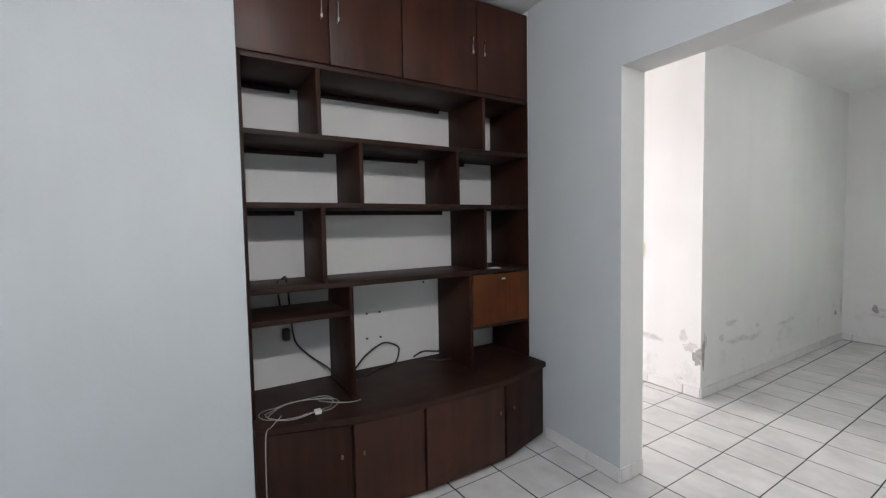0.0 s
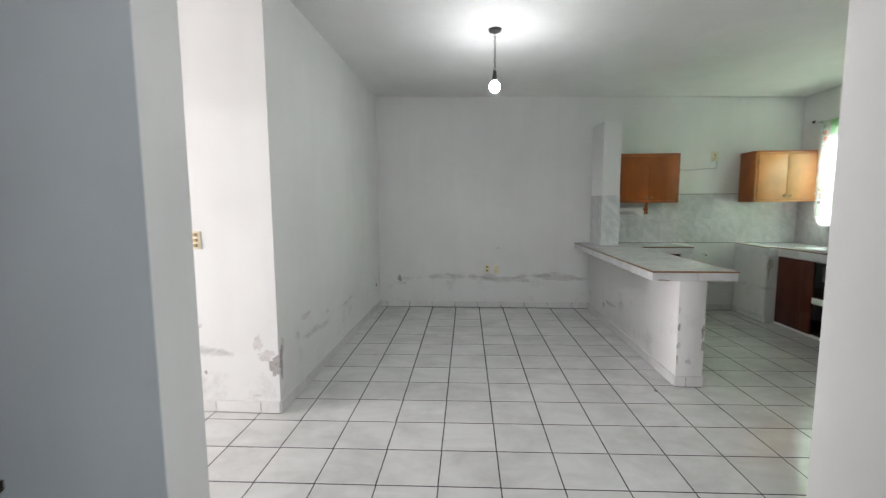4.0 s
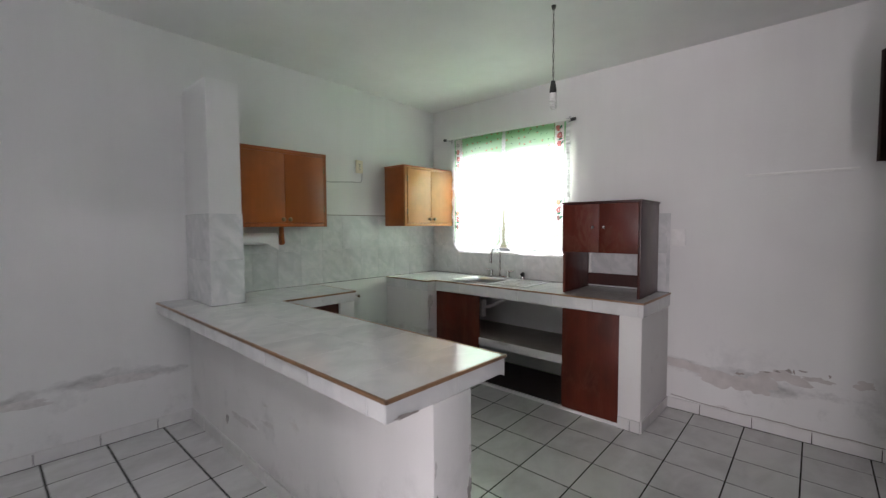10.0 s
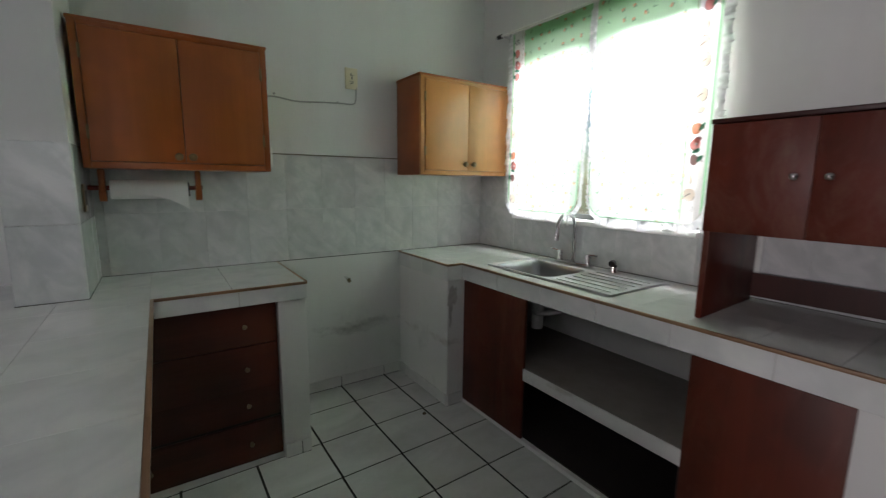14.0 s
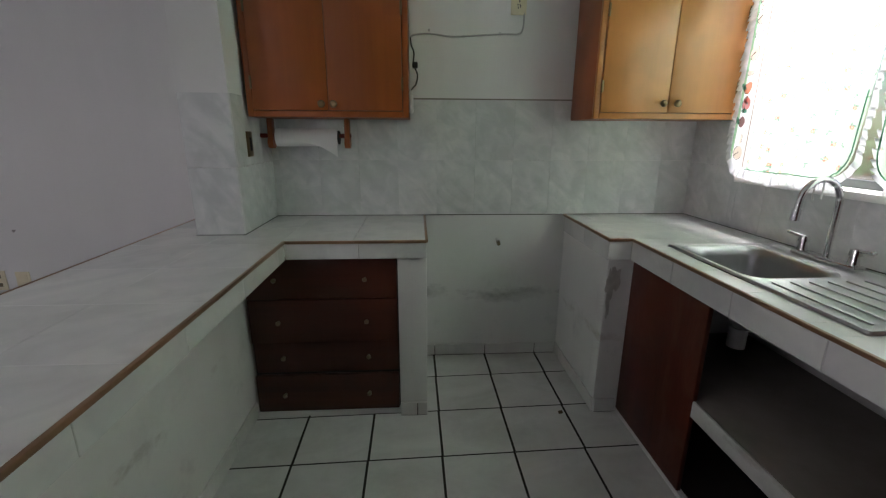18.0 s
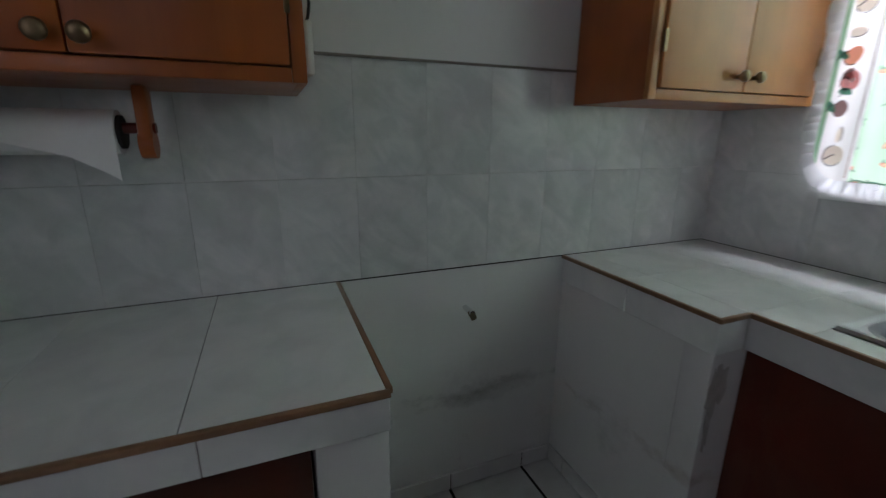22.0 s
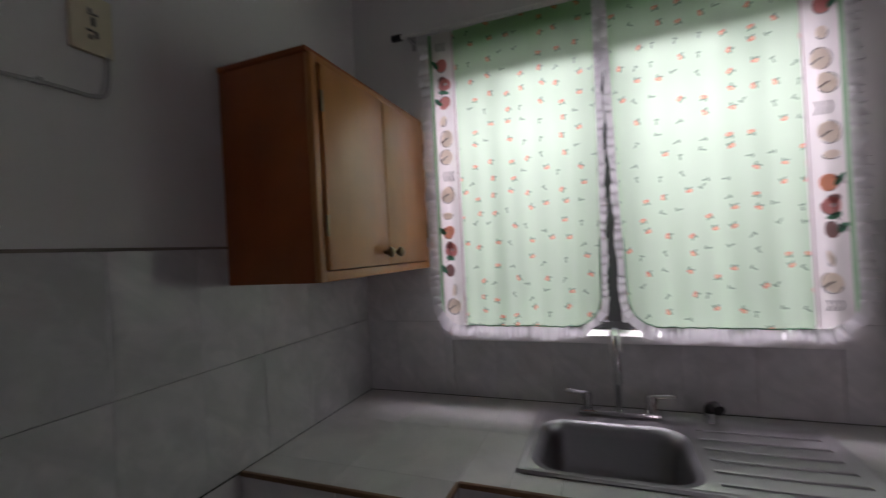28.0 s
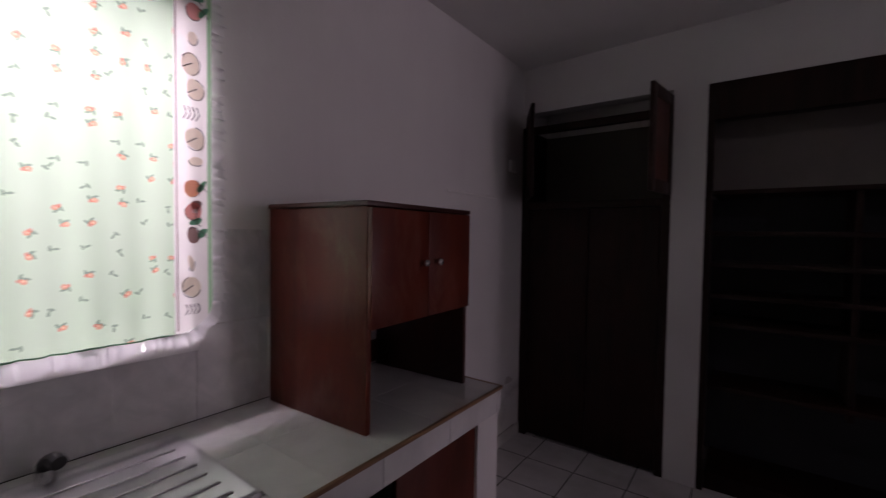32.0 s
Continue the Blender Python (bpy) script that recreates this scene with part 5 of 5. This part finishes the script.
# ---- closets ----
cl = thing("built_in_closet", "dark wooden built-in closet, its upper doors standing open", "closet", (CLOSET_X, WIN_Y, 0))
CW = -1.36 - WIN_Y
part("frame", box(nb(), -0.05, 0.0, 0, 0.0, 0.06, 2.30, 0.003), M_CLOSET, cl)
part("frame", box(nb(), -0.05, CW - 0.05, 0, 0.0, CW, 2.30, 0.003), M_CLOSET, cl)
part("frame", box(nb(), -0.05, 0.06, 2.25, 0.0, CW - 0.05, 2.30, 0.003), M_CLOSET, cl)
part("rail", box(nb(), -0.05, 0.06, 1.70, 0.0, CW - 0.05, 1.75, 0.003), M_CLOSET, cl)
part("shelf", box(nb(), CLOSET_BACK - CLOSET_X, 0.06, 1.70, -0.05, CW - 0.05, 1.73), M_CLOSET, cl)
for y0, y1 in ((0.062, CW / 2 - 0.002), (CW / 2 + 0.002, CW - 0.052)):
    part("lower_door", box(nb(), -0.035, y0, 0.02, -0.012, y1, 1.698, 0.003), M_CLOSET, cl)
for hy, ang, w in ((0.05, 60, 0.385), (CW - 0.02, -82, 0.345)):
    sg = 1 if ang > 0 else -1
    b = nb()
    for y0, y1, z0, z1 in ((0, 0.055, 0, 0.60), (w - 0.055, w, 0, 0.60), (0.055, w - 0.055, 0, 0.07), (0.055, w - 0.055, 0.53, 0.60)):
        box(b, 0, sg * y0, z0, 0.024, sg * y1, z1, 0.002)
    d = part("upper_door", b, M_CLOSET, cl, "open upper door with a framed panel")
    d.matrix_local = pose(0.002, hy, 1.765, 0, 0, -ang)
    part("door_panel", box(nb(), 0.008, sg * 0.055, 0.07, 0.016, sg * (w - 0.055), 0.53), M_REDOLD, d, "red-brown panel")
    part("handle", box(nb(), -0.012, sg * (w - 0.10), 0.10, 0.008, sg * (w - 0.085), 0.20, 0.003), M_BLACK, d, "dark upright handle")
part("back_panel", box(nb(), CLOSET_BACK - CLOSET_X, 0.0, 1.73, CLOSET_BACK - CLOSET_X + 0.012, CW, 2.30), M_OLIVE, cl, "back board in dark olive, recess shade in its colour")
for y in (0.0, CW - 0.012):
    part("side_panel", box(nb(), CLOSET_BACK - CLOSET_X + 0.012, y, 1.73, -0.05, y + 0.012, 2.30), M_CLOSET, cl)
box1 = part("alarm_box", box(nb(), 4.165, WIN_Y, 1.955, 4.245, WIN_Y + 0.025, 2.035, 0.004), M_WPLAST)
tagged(box1, "small white plastic box on the wall by the closet", "junction box")
ns = thing("shelf_niche", "dark wooden shelving built into a wall niche, empty", "shelves", (CLOSET_X, -1.18, 0))
NW = CLOSET_END - 0.12 + 1.18
part("frame", box(nb(), -0.10, 0, 2.19, 0.0, NW, 2.40, 0.003), M_CLOSET, ns)
part("frame", box(nb(), -0.06, 0, 0.0, 0.0, 0.035, 2.19, 0.003), M_CLOSET, ns)
part("frame", box(nb(), -0.06, NW - 0.035, 0.0, 0.0, NW, 2.19, 0.003), M_CLOSET, ns)
part("divider", box(nb(), CLOSET_BACK - CLOSET_X, 0.66, 0.55, -0.10, 0.685, 1.76), M_CLOSET, ns)
for z in (1.76, 1.52, 1.335, 1.15, 0.98, 0.60):
    part("shelf", box(nb(), CLOSET_BACK - CLOSET_X, 0.035, z, -0.06, NW - 0.035, z + 0.025, 0.002), M_CLOSET, ns)
# boards added over the paler wall, coloured dark for the niche's shade
part("back_panel", box(nb(), CLOSET_BACK - CLOSET_X, 0.0, 0.10, CLOSET_BACK - CLOSET_X + 0.012, NW, 1.76), M_BACK, ns, "back board in blue-black, recess shade in its colour")
part("back_panel", box(nb(), CLOSET_BACK - CLOSET_X, 0.0, 1.785, CLOSET_BACK - CLOSET_X + 0.012, NW, 2.40), M_GREYB, ns, "pale back wall in grey-beige, recess shade in its colour")
part("base", box(nb(), CLOSET_BACK - CLOSET_X, 0.035, 0, -0.04, NW - 0.035, 0.10, 0.003), M_CLOSET, ns)

# ---- living room bookcase ----
bk = thing("bookcase", "tall dark walnut bookcase with staggered open shelves and cupboards", "bookcase", (NICHE_X, SHELF_Y, 0))
BD = SHELF_BACK - SHELF_Y - 0.004


def bp(name, material, x0, z0, x1, z1, y0=0.0, y1=None, bev=0.002, label="", parent=None):
    return part(name, box(nb(), x0 - NICHE_X, y0, z0, x1 - NICHE_X, BD if y1 is None else y1, z1, bev), material, parent or bk, label)


BTOP = 2.256
bp("end_panel", M_DARK, WALL_X0 - 0.016, 0.522, WALL_X0 - 0.004, BTOP)
bp("end_panel", M_DARK, NICHE_X + 0.002, 0.522, NICHE_X + 0.024, BTOP)
L0, L1 = NICHE_X + 0.024, WALL_X0 - 0.016
for z0, z1, xa, xb in ((2.230, 2.256, L0, L1), (1.878, 1.904, L0, L1), (1.534, 1.561, L0, L1), (1.118, 1.146, L0, L1), (0.963, 0.990, L0, 2.135)):
    bp("shelf", M_DARKH, xa, z0, xb, z1)
for x, z0, z1 in ((2.018, 1.904, 2.230), (3.05, 1.904, 2.230), (2.234, 1.561, 1.878), (2.850, 1.561, 1.878), (2.022, 1.146, 1.534), (3.052, 1.146, 1.534), (2.157, 0.522, 1.118), (2.935, 0.522, 1.118)):
    bp("upright", M_DARK, x - 0.022, z0, x, z1)
# battens on the wall under the shelves
for xa, xb, z in ((L0 + 0.03, 1.95, 2.204), (2.03, 2.94, 2.206), (L0 + 0.03, 2.13, 1.852), (2.24, 2.765, 1.854), (2.86, 3.14, 1.854), (L0 + 0.03, 1.95, 1.508), (2.03, 2.95, 1.508), (3.06, 3.30, 1.512), (3.06, 3.30, 2.206)):
    bp("batten", M_DARKH, xa, z, xb, z + 0.028, BD - 0.025)
flap = bp("flap_door", M_FLAP, 2.938, 0.788, L1, 1.114, -0.004, 0.016, 0.003, "amber-brown drop-front door")
bp("box_floor", M_DARKH, 2.936, 0.768, L1, 0.786)
b = nb()
cyl(b, (3.165 - NICHE_X, -0.004, 1.082), (3.165 - NICHE_X, -0.02, 1.082), 0.006)
box(b, 3.15 - NICHE_X, -0.024, 1.076, 3.18 - NICHE_X, -0.016, 1.088, 0.002)
part("pull", b, M_CHROME, flap, "small metal pull")
# upper cupboard
bp("cupboard_body", M_DARK, L0 - 0.02, BTOP, L1 + 0.02, 2.82, 0.022)
for x0, x1, hx in ((L0 - 0.022, 2.068, 2.03), (2.074, 2.480, 2.115), (2.486, 2.992, 2.95), (2.998, WALL_X0 - 0.004, 3.038)):
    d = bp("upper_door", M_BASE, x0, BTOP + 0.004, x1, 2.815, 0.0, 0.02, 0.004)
    b = nb()
    tube(b, [(hx - NICHE_X, -0.002, 2.475), (hx - NICHE_X, -0.022, 2.485), (hx - NICHE_X, -0.022, 2.57), (hx - NICHE_X, -0.002, 2.58)], 0.005, 8)
    ball(b, (hx - NICHE_X, -0.022, 2.485), 0.010, 0.8, 0.8, 1.4, 10)
    part("handle", b, M_CHROME, d, "slim metal handle")
# low base with a bowed front
FRONT = [(NICHE_X + 0.004, 3.35), (2.06, 3.222), (2.44, 3.182), (2.985, 3.190), (WALL_X0 - 0.010, 3.305)]


def bowed(inset, z0, z1):
    pts = [(x - NICHE_X, y + inset - SHELF_Y) for x, y in FRONT]
    return prism(nb(), pts + [(pts[-1][0], BD), (pts[0][0], BD)], z0, z1)


part("base_top", bowed(0.0, 0.490, 0.522), M_DARKH, bk, "dark worn base top")
part("base_body", bowed(0.055, 0.012, 0.490), M_DARK, bk)
for k, ((xa, ya), (xb, yb)) in enumerate(zip(FRONT, FRONT[1:])):
    w = math.hypot(xb - xa, yb - ya)
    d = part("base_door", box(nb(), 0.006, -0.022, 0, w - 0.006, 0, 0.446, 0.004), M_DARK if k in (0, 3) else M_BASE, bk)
    d.matrix_local = pose(xa - NICHE_X, ya - SHELF_Y + 0.05, 0.03, 0, 0, math.degrees(math.atan2(yb - ya, xb - xa)))
    b = nb()
    hx = (w - 0.05, 0.05, w - 0.05, 0.06)[k]
    cyl(b, (hx, -0.022, 0.30), (hx, -0.036, 0.30), 0.005)
    box(b, hx - 0.006, -0.042, 0.288, hx + 0.006, -0.034, 0.312, 0.003)
    part("pull", b, M_OLD, d, "small metal pull")

# cables on the bookcase
coil = thing("coiled_cable", "loosely coiled white aerial cable lying on the bookcase base", "cable", (1.86, 3.44, 0.524))
b = nb()
pts = []
for k in range(40):
    a = k * 0.42
    r = 0.125 + 0.014 * math.sin(k * 0.9)
    pts.append((0.02 * math.sin(k * 0.31) + r * math.cos(a) * 1.3, r * math.sin(a) * 0.85, 0.006 + 0.010 * abs(math.sin(k * 0.9))))
tube(b, smooth_path(pts, 3), 0.0017, 6)
part("coil", b, M_COIL, coil)
b = nb()
tube(b, smooth_path([(0.10, 0.05, 0.01), (0.16, -0.02, 0.012), (0.24, -0.06, 0.01), (0.29, -0.06, 0.012)]), 0.0022, 6)
tube(b, smooth_path([(-0.10, -0.03, 0.01), (-0.16, -0.12, 0.008), (-0.19, -0.165, 0.0), (-0.20, -0.19, -0.15), (-0.205, -0.20, -0.45), (-0.22, -0.21, -0.56)]), 0.0022, 6)
part("free_end", b, M_COIL, coil)
b = nb()
for x in (-0.01, 0.02, 0.05):
    cyl(b, (x, -0.085, 0.012), (x + 0.022, -0.088, 0.012), 0.006)
part("connector", b, M_CHROME, coil)
part("tag", box(nb(), 0.045, -0.10, 0.003, 0.075, -0.07, 0.022, 0.002), M_WPLAST, coil)

pc = thing("power_cord", "black power cord hanging behind the shelves down to the base", "cable", (0, 0, 0))
b = nb()
tube(b, smooth_path([(1.825, 3.620, 1.170), (1.835, 3.580, 1.185), (1.855, 3.660, 1.150), (1.898, 3.835, 1.030), (1.908, 3.845, 0.910), (1.929, 3.845, 0.770), (2.011, 3.845, 0.670), (2.114, 3.825, 0.580), (2.135, 3.720, 0.530)]), 0.0055, 8)
tube(b, smooth_path([(1.805, 3.620, 1.160), (1.815, 3.700, 1.110), (1.847, 3.835, 1.010), (1.857, 3.840, 0.900)]), 0.0055, 8)
part("cord", b, M_BLACK, pc)
part("plug", box(nb(), 1.855, 3.805, 0.79, 1.895, 3.855, 0.86, 0.01), M_BLACK, pc)
lc2 = thing("loop_cord", "black cord looping on the bookcase base against the wall", "cable", (0, 0, 0))
b = nb()
tube(b, smooth_path([(2.205, 3.720, 0.535), (2.340, 3.835, 0.605), (2.443, 3.845, 0.662), (2.505, 3.845, 0.673), (2.577, 3.845, 0.640), (2.592, 3.845, 0.605), (2.553, 3.825, 0.538), (2.422, 3.785, 0.528), (2.215, 3.660, 0.527)]), 0.0055, 8)
part("cord", b, M_BLACK, lc2)
lc3 = thing("short_cord", "short black cord bundled on the bookcase base", "cable", (0, 0, 0))
b = nb()
tube(b, smooth_path([(2.690, 3.825, 0.550), (2.751, 3.805, 0.580), (2.833, 3.795, 0.570), (2.916, 3.805, 0.550), (2.935, 3.720, 0.535), (2.835, 3.700, 0.530), (2.751, 3.775, 0.535)]), 0.006, 8)
part("cord", b, M_BLACK, lc3)
card = part("paper_card", box(nb(), 3.08, 3.48, 1.147, 3.17, 3.53, 1.151), M_PAPER)
tagged(card, "small white card lying on a bookcase shelf", "card")
holes = new("wall_plugs", None)
tagged(holes, "four dark screw holes in the wall behind the bookcase", "screw holes")
for x, z in ((2.380, 0.876), (2.470, 0.878), (2.378, 0.714), (2.472, 0.712), (2.799, 1.046)):
    part("screw", cyl(nb(), (x, SHELF_BACK - 0.006, z), (x, SHELF_BACK, z), 0.007, seg=10), M_BLACK, holes)

# ---- tiles: counter tops, fascias, walls, skirting, floor ----
tile_top(bar, M_TOP, BX0 + 0.006, BX1 - 0.02, BY0 + 0.0064, BY1 - 0.006, TOP, 0.32, 0.31, BX0 + 0.245, 0.11)
tile_top(lc, M_TOP, LX + 0.006, far_x(LY) - 0.004, LY + 0.006, BY0 + 0.0072, TOP, 0.62, 0.322, LX - 0.01, LY, 0.0018)
tile_top(sc_, M_TOP, SX0 + 0.006, 6.408, WIN_Y + 0.004, SY - 0.006, TOP, 0.209, 0.31, SX0, SY - 0.31)
tile_top(sc_, M_TOP, 6.408, 7.236, -1.82, SY - 0.006, TOP, 0.209, 0.31, SX0, SY - 0.31)
tile_top(sc_, M_TOP, 6.408, 7.236, WIN_Y + 0.004, -2.288, TOP, 0.209, 0.31, SX0, SY - 0.31)
tile_top(sc_, M_TOP, 7.236, STEPX, WIN_Y + 0.004, SY - 0.006, TOP, 0.5, 0.31, 7.0, SY - 0.31)
tile_top(sc_, M_TOP, STEPX, far_x(STEPY) - 0.004, WIN_Y + 0.004, STEPY - 0.006, TOP, 0.32, 0.31, STEPX, SY - 0.31)


def fascia(parent, p0, p1, z0, z1, pitch, material=M_TOP):
    """A row of upright edge tiles from p0 to p1 in plan, facing right of that way."""
    p0, p1 = Vector(p0), Vector(p1)
    length = (p1 - p0).length
    ang = math.degrees(math.atan2(p1.y - p0.y, p1.x - p0.x))
    for a, c in zip(cuts(0, length, pitch, pitch), cuts(0, length, pitch, pitch)[1:]):
        q = p0 + (p1 - p0) * ((a + c) / 2 / length)
        lay("edge_tile", parent, material, pose(q.x, q.y, (z0 + z1) / 2, 90, 0, ang), c - a - 0.002, z1 - z0, 0.008)


fascia(bar, (BX1 - 0.02, BY1), (BX0, BY1), 0.826, TOP - 0.012, 0.36)
fascia(bar, (BX0, BY1), (BX0, BY0), 0.826, TOP - 0.012, 0.33)
fascia(bar, (BX0, BY0), (LX, BY0), 0.815, TOP - 0.012, 0.36)
fascia(lc, (LX, BY0), (LX, LY), 0.818, TOP - 0.012, 0.318)
fascia(lc, (LX, LY), (far_x(LY), LY), 0.818, TOP - 0.012, 0.335)
fascia(sc_, (STEPX, SY), (SX0, SY), 0.80, TOP - 0.012, 0.315)
fascia(sc_, (SX0, SY), (SX0, WIN_Y), 0.80, TOP - 0.012, 0.315)
fascia(sc_, (STEPX, STEPY), (STEPX, SY), 0.80, TOP - 0.012, 0.315)
fascia(sc_, (far_x(STEPY), STEPY), (STEPX, STEPY), 0.80, TOP - 0.012, 0.315)

# wall tiles, two courses
TP = 0.2147
for z0, z1 in ((TOP + 0.002, 1.208), (1.210, 1.528)):
    edges = cuts(WIN_Y, COLY0, TP, -1.095)
    for a, c in zip(edges, edges[1:]):
        y = (a + c) / 2
        m = pose(far_x(y) - 0.006, y, (z0 + z1) / 2, 90, 0, -90 - FAR_TURN)
        lay("wall_tile", wall_east, M_MARBLE, m, c - a - 0.0006, z1 - z0, 0.008, 0.0004)
for z0, z1, xa, xb in ((TOP + 0.002, 1.142, WX0 - 0.004, WX1 + 0.004), (TOP + 0.002, 1.2, WX1 + 0.006, far_x(WIN_Y) - 0.008), (1.202, 1.512, WX1 + 0.006, far_x(WIN_Y) - 0.008), (TOP + 0.002, 1.2, 5.45, WX0 - 0.006), (1.202, 1.512, 5.45, WX0 - 0.006)):
    edges = cuts(xa, xb, TP, WX0)
    for a, c in zip(edges, edges[1:]):
        lay("wall_tile", wall_south, M_MARBLE, pose((a + c) / 2, WIN_Y + 0.006, (z0 + z1) / 2, 90, 0, 180), c - a - 0.0006, z1 - z0, 0.008, 0.0004)
for z0, z1 in ((TOP + 0.002, 1.202), (1.204, 1.513)):
    lay("wall_tile", column, M_MARBLE, pose(COLX0 - 0.006, (COLY0 + COLY1) / 2, (z0 + z1) / 2, 90, 0, -90), COLY1 - COLY0 + 0.008, z1 - z0, 0.008)
    for face, y, turn in ((0, COLY0 - 0.006, 0), (1, COLY1 + 0.006, 180)):
        edges = cuts(COLX0, far_x(y) - 0.004, 0.32, COLX0)
        for a, c in zip(edges, edges[1:]):
            lay("wall_tile", column, M_MARBLE, pose((a + c) / 2, y, (z0 + z1) / 2, 90, 0, turn), c - a - 0.002, z1 - z0, 0.008)
part("counter_joint", prism(nb(), [(far_x(COLY0) - 0.0072, COLY0), (far_x(WIN_Y) - 0.0072, WIN_Y), (far_x(WIN_Y), WIN_Y), (far_x(COLY0), COLY0)], TOP - 0.0018, TOP + 0.0022), M_GROUT, wall_east)
part("counter_joint", box(nb(), SX0 + 0.01, WIN_Y, TOP + 0.0002, far_x(WIN_Y) - 0.01, WIN_Y + 0.0072, TOP + 0.0024), M_GROUT, wall_south)
b = nb()
box(b, COLX0 - 0.0075, COLY0 - 0.0075, TOP + 0.0002, COLX0, COLY1 + 0.0075, TOP + 0.0022)
box(b, COLX0, COLY0 - 0.0075, TOP + 0.0002, far_x(0.1), COLY0, TOP + 0.0022)
part("counter_joint", b, M_GROUT, column)
part("tile_trim", prism(nb(), [(far_x(COLY0) - 0.010, COLY0), (far_x(WIN_Y) - 0.010, WIN_Y), (far_x(WIN_Y), WIN_Y), (far_x(COLY0), COLY0)], 1.528, 1.535), M_CONC, wall_east)


def skirting(parent, p0, p1, h=0.085, start=0.0):
    """Skirting tiles from p0 to p1 in plan, facing right of that way."""
    p0, p1 = Vector(p0), Vector(p1)
    length = (p1 - p0).length
    ang = math.degrees(math.atan2(p1.y - p0.y, p1.x - p0.x))
    u = (p1 - p0) / length
    nrm = Vector((u.y, -u.x)) * 0.009
    for a, c in zip(cuts(0, length, G, start), cuts(0, length, G, start)[1:]):
        q = p0 + u * ((a + c) / 2) + nrm
        lay("skirting_tile", parent, M_SKIRT, pose(q.x, q.y, h / 2 + 0.0025, 90, 0, ang), c - a - 0.004, h - 0.005, 0.010)
    q = p0 + u * (length / 2) + nrm * 0.5
    lay("skirting_joint", parent, M_GROUT, pose(q.x, q.y, h / 2 - 0.005, 90, 0, ang), length - 0.01, h - 0.010, 0.004)


skirting(wall_east, (far_x(LEFT_Y), LEFT_Y), (far_x(0.24), 0.24), 0.085, 0.098)
skirting(wall_east, (far_x(LY), LY), (far_x(STEPY), STEPY), 0.075, 0.06)
skirting(wall_north, (PILLAR_X, LEFT_Y), (far_x(LEFT_Y), LEFT_Y), 0.085, 0.225)
skirting(wall_hall, (PILLAR_X, DOOR_Y), (PILLAR_X, LEFT_Y), 0.085, 0.215)
skirting(wall_south, (SX0 + 0.01, WIN_Y), (CLOSET_X, WIN_Y), 0.085, 0.228)
skirting(bar, (BX1 - 0.02, 0.229), (BX0 - 0.004, 0.229), 0.085, 0.068)
skirting(bar, (BX0 - 0.004, 0.234), (BX0 - 0.004, 0.024), 0.085, 0.4)
skirting(bar, (BX0 - 0.004, 0.027), (LX + 0.04, 0.027), 0.085, 0.1)
skirting(wall_middle, (WALL_X0 - 0.006, SHELF_Y - 0.16), (JAMB_X, JAMB_Y), 0.085, 0.03)
skirting(wall_middle, (JAMB_X, JAMB_Y), (WALL_X1, JAMB_Y), 0.085, 0.4)
skirting(wall_closet, (END_X, CLOSET_END), (WALL_X1, CLOSET_END), 0.085, 0.1)
skirting(sc_, (far_x(STEPY), STEPY - 0.008), (STEPX + 0.005, STEPY - 0.008), 0.075, 0.1)
skirting(sc_, (STEPX + 0.005, STEPY - 0.008), (STEPX + 0.005, SY - 0.010), 0.075, 0.3)
skirting(sc_, (SX0 + 0.162, SY - 0.006), (SX0 + 0.01, SY - 0.006), 0.085, 0.4)
skirting(sc_, (SX0 + 0.01, SY - 0.006), (SX0 + 0.01, WIN_Y), 0.085, 0.2)
skirting(lc, (LX + 0.02, LY + 0.132), (LX + 0.02, LY), 0.075, 0.4)

# floor tiles
tile = bevel_tile(0.314 - 0.0080, G - 0.0080, 0.003, 0.0005)
for v in tile.vertices:
    v.co.x, v.co.y = v.co.x - 0.0275 * v.co.y, v.co.y + 0.011 * v.co.x
tile.materials.append(M_FLOOR)
b = nb()
for i in range(-22, 11):
    for j in range(-4, 34):
        x, y = joint(i + 0.5, j + 0.5)
        if x > far_x(y) + 0.13 or y < WIN_Y - 0.1 or (x > PILLAR_X + 1.6 and y > LEFT_Y + 0.1) or (x < 3.3 and (3.45 < y < 4.0 or y < -1.2)) or (y > 3.5 and x < 1.9) or y > 9.0:
            continue
        if x > 2.9 and y < 4.2:
            ob = new("floor_tile", tile)
            ob.parent = floor
            ob.matrix_basis = pose(x, y, 0, 0, 0, 180 * ((i * 3 + j * 7) % 2))
        else:
            box(b, -0.152, -0.153, -0.006, 0.152, 0.153, 0, 0, pose(x, y, 0, 0, 0, 1.0))
rest_ob = part("floor_tiles_rest", b, M_FLOOR, floor, "", None)
rest_ob["kind"] = "stuff"
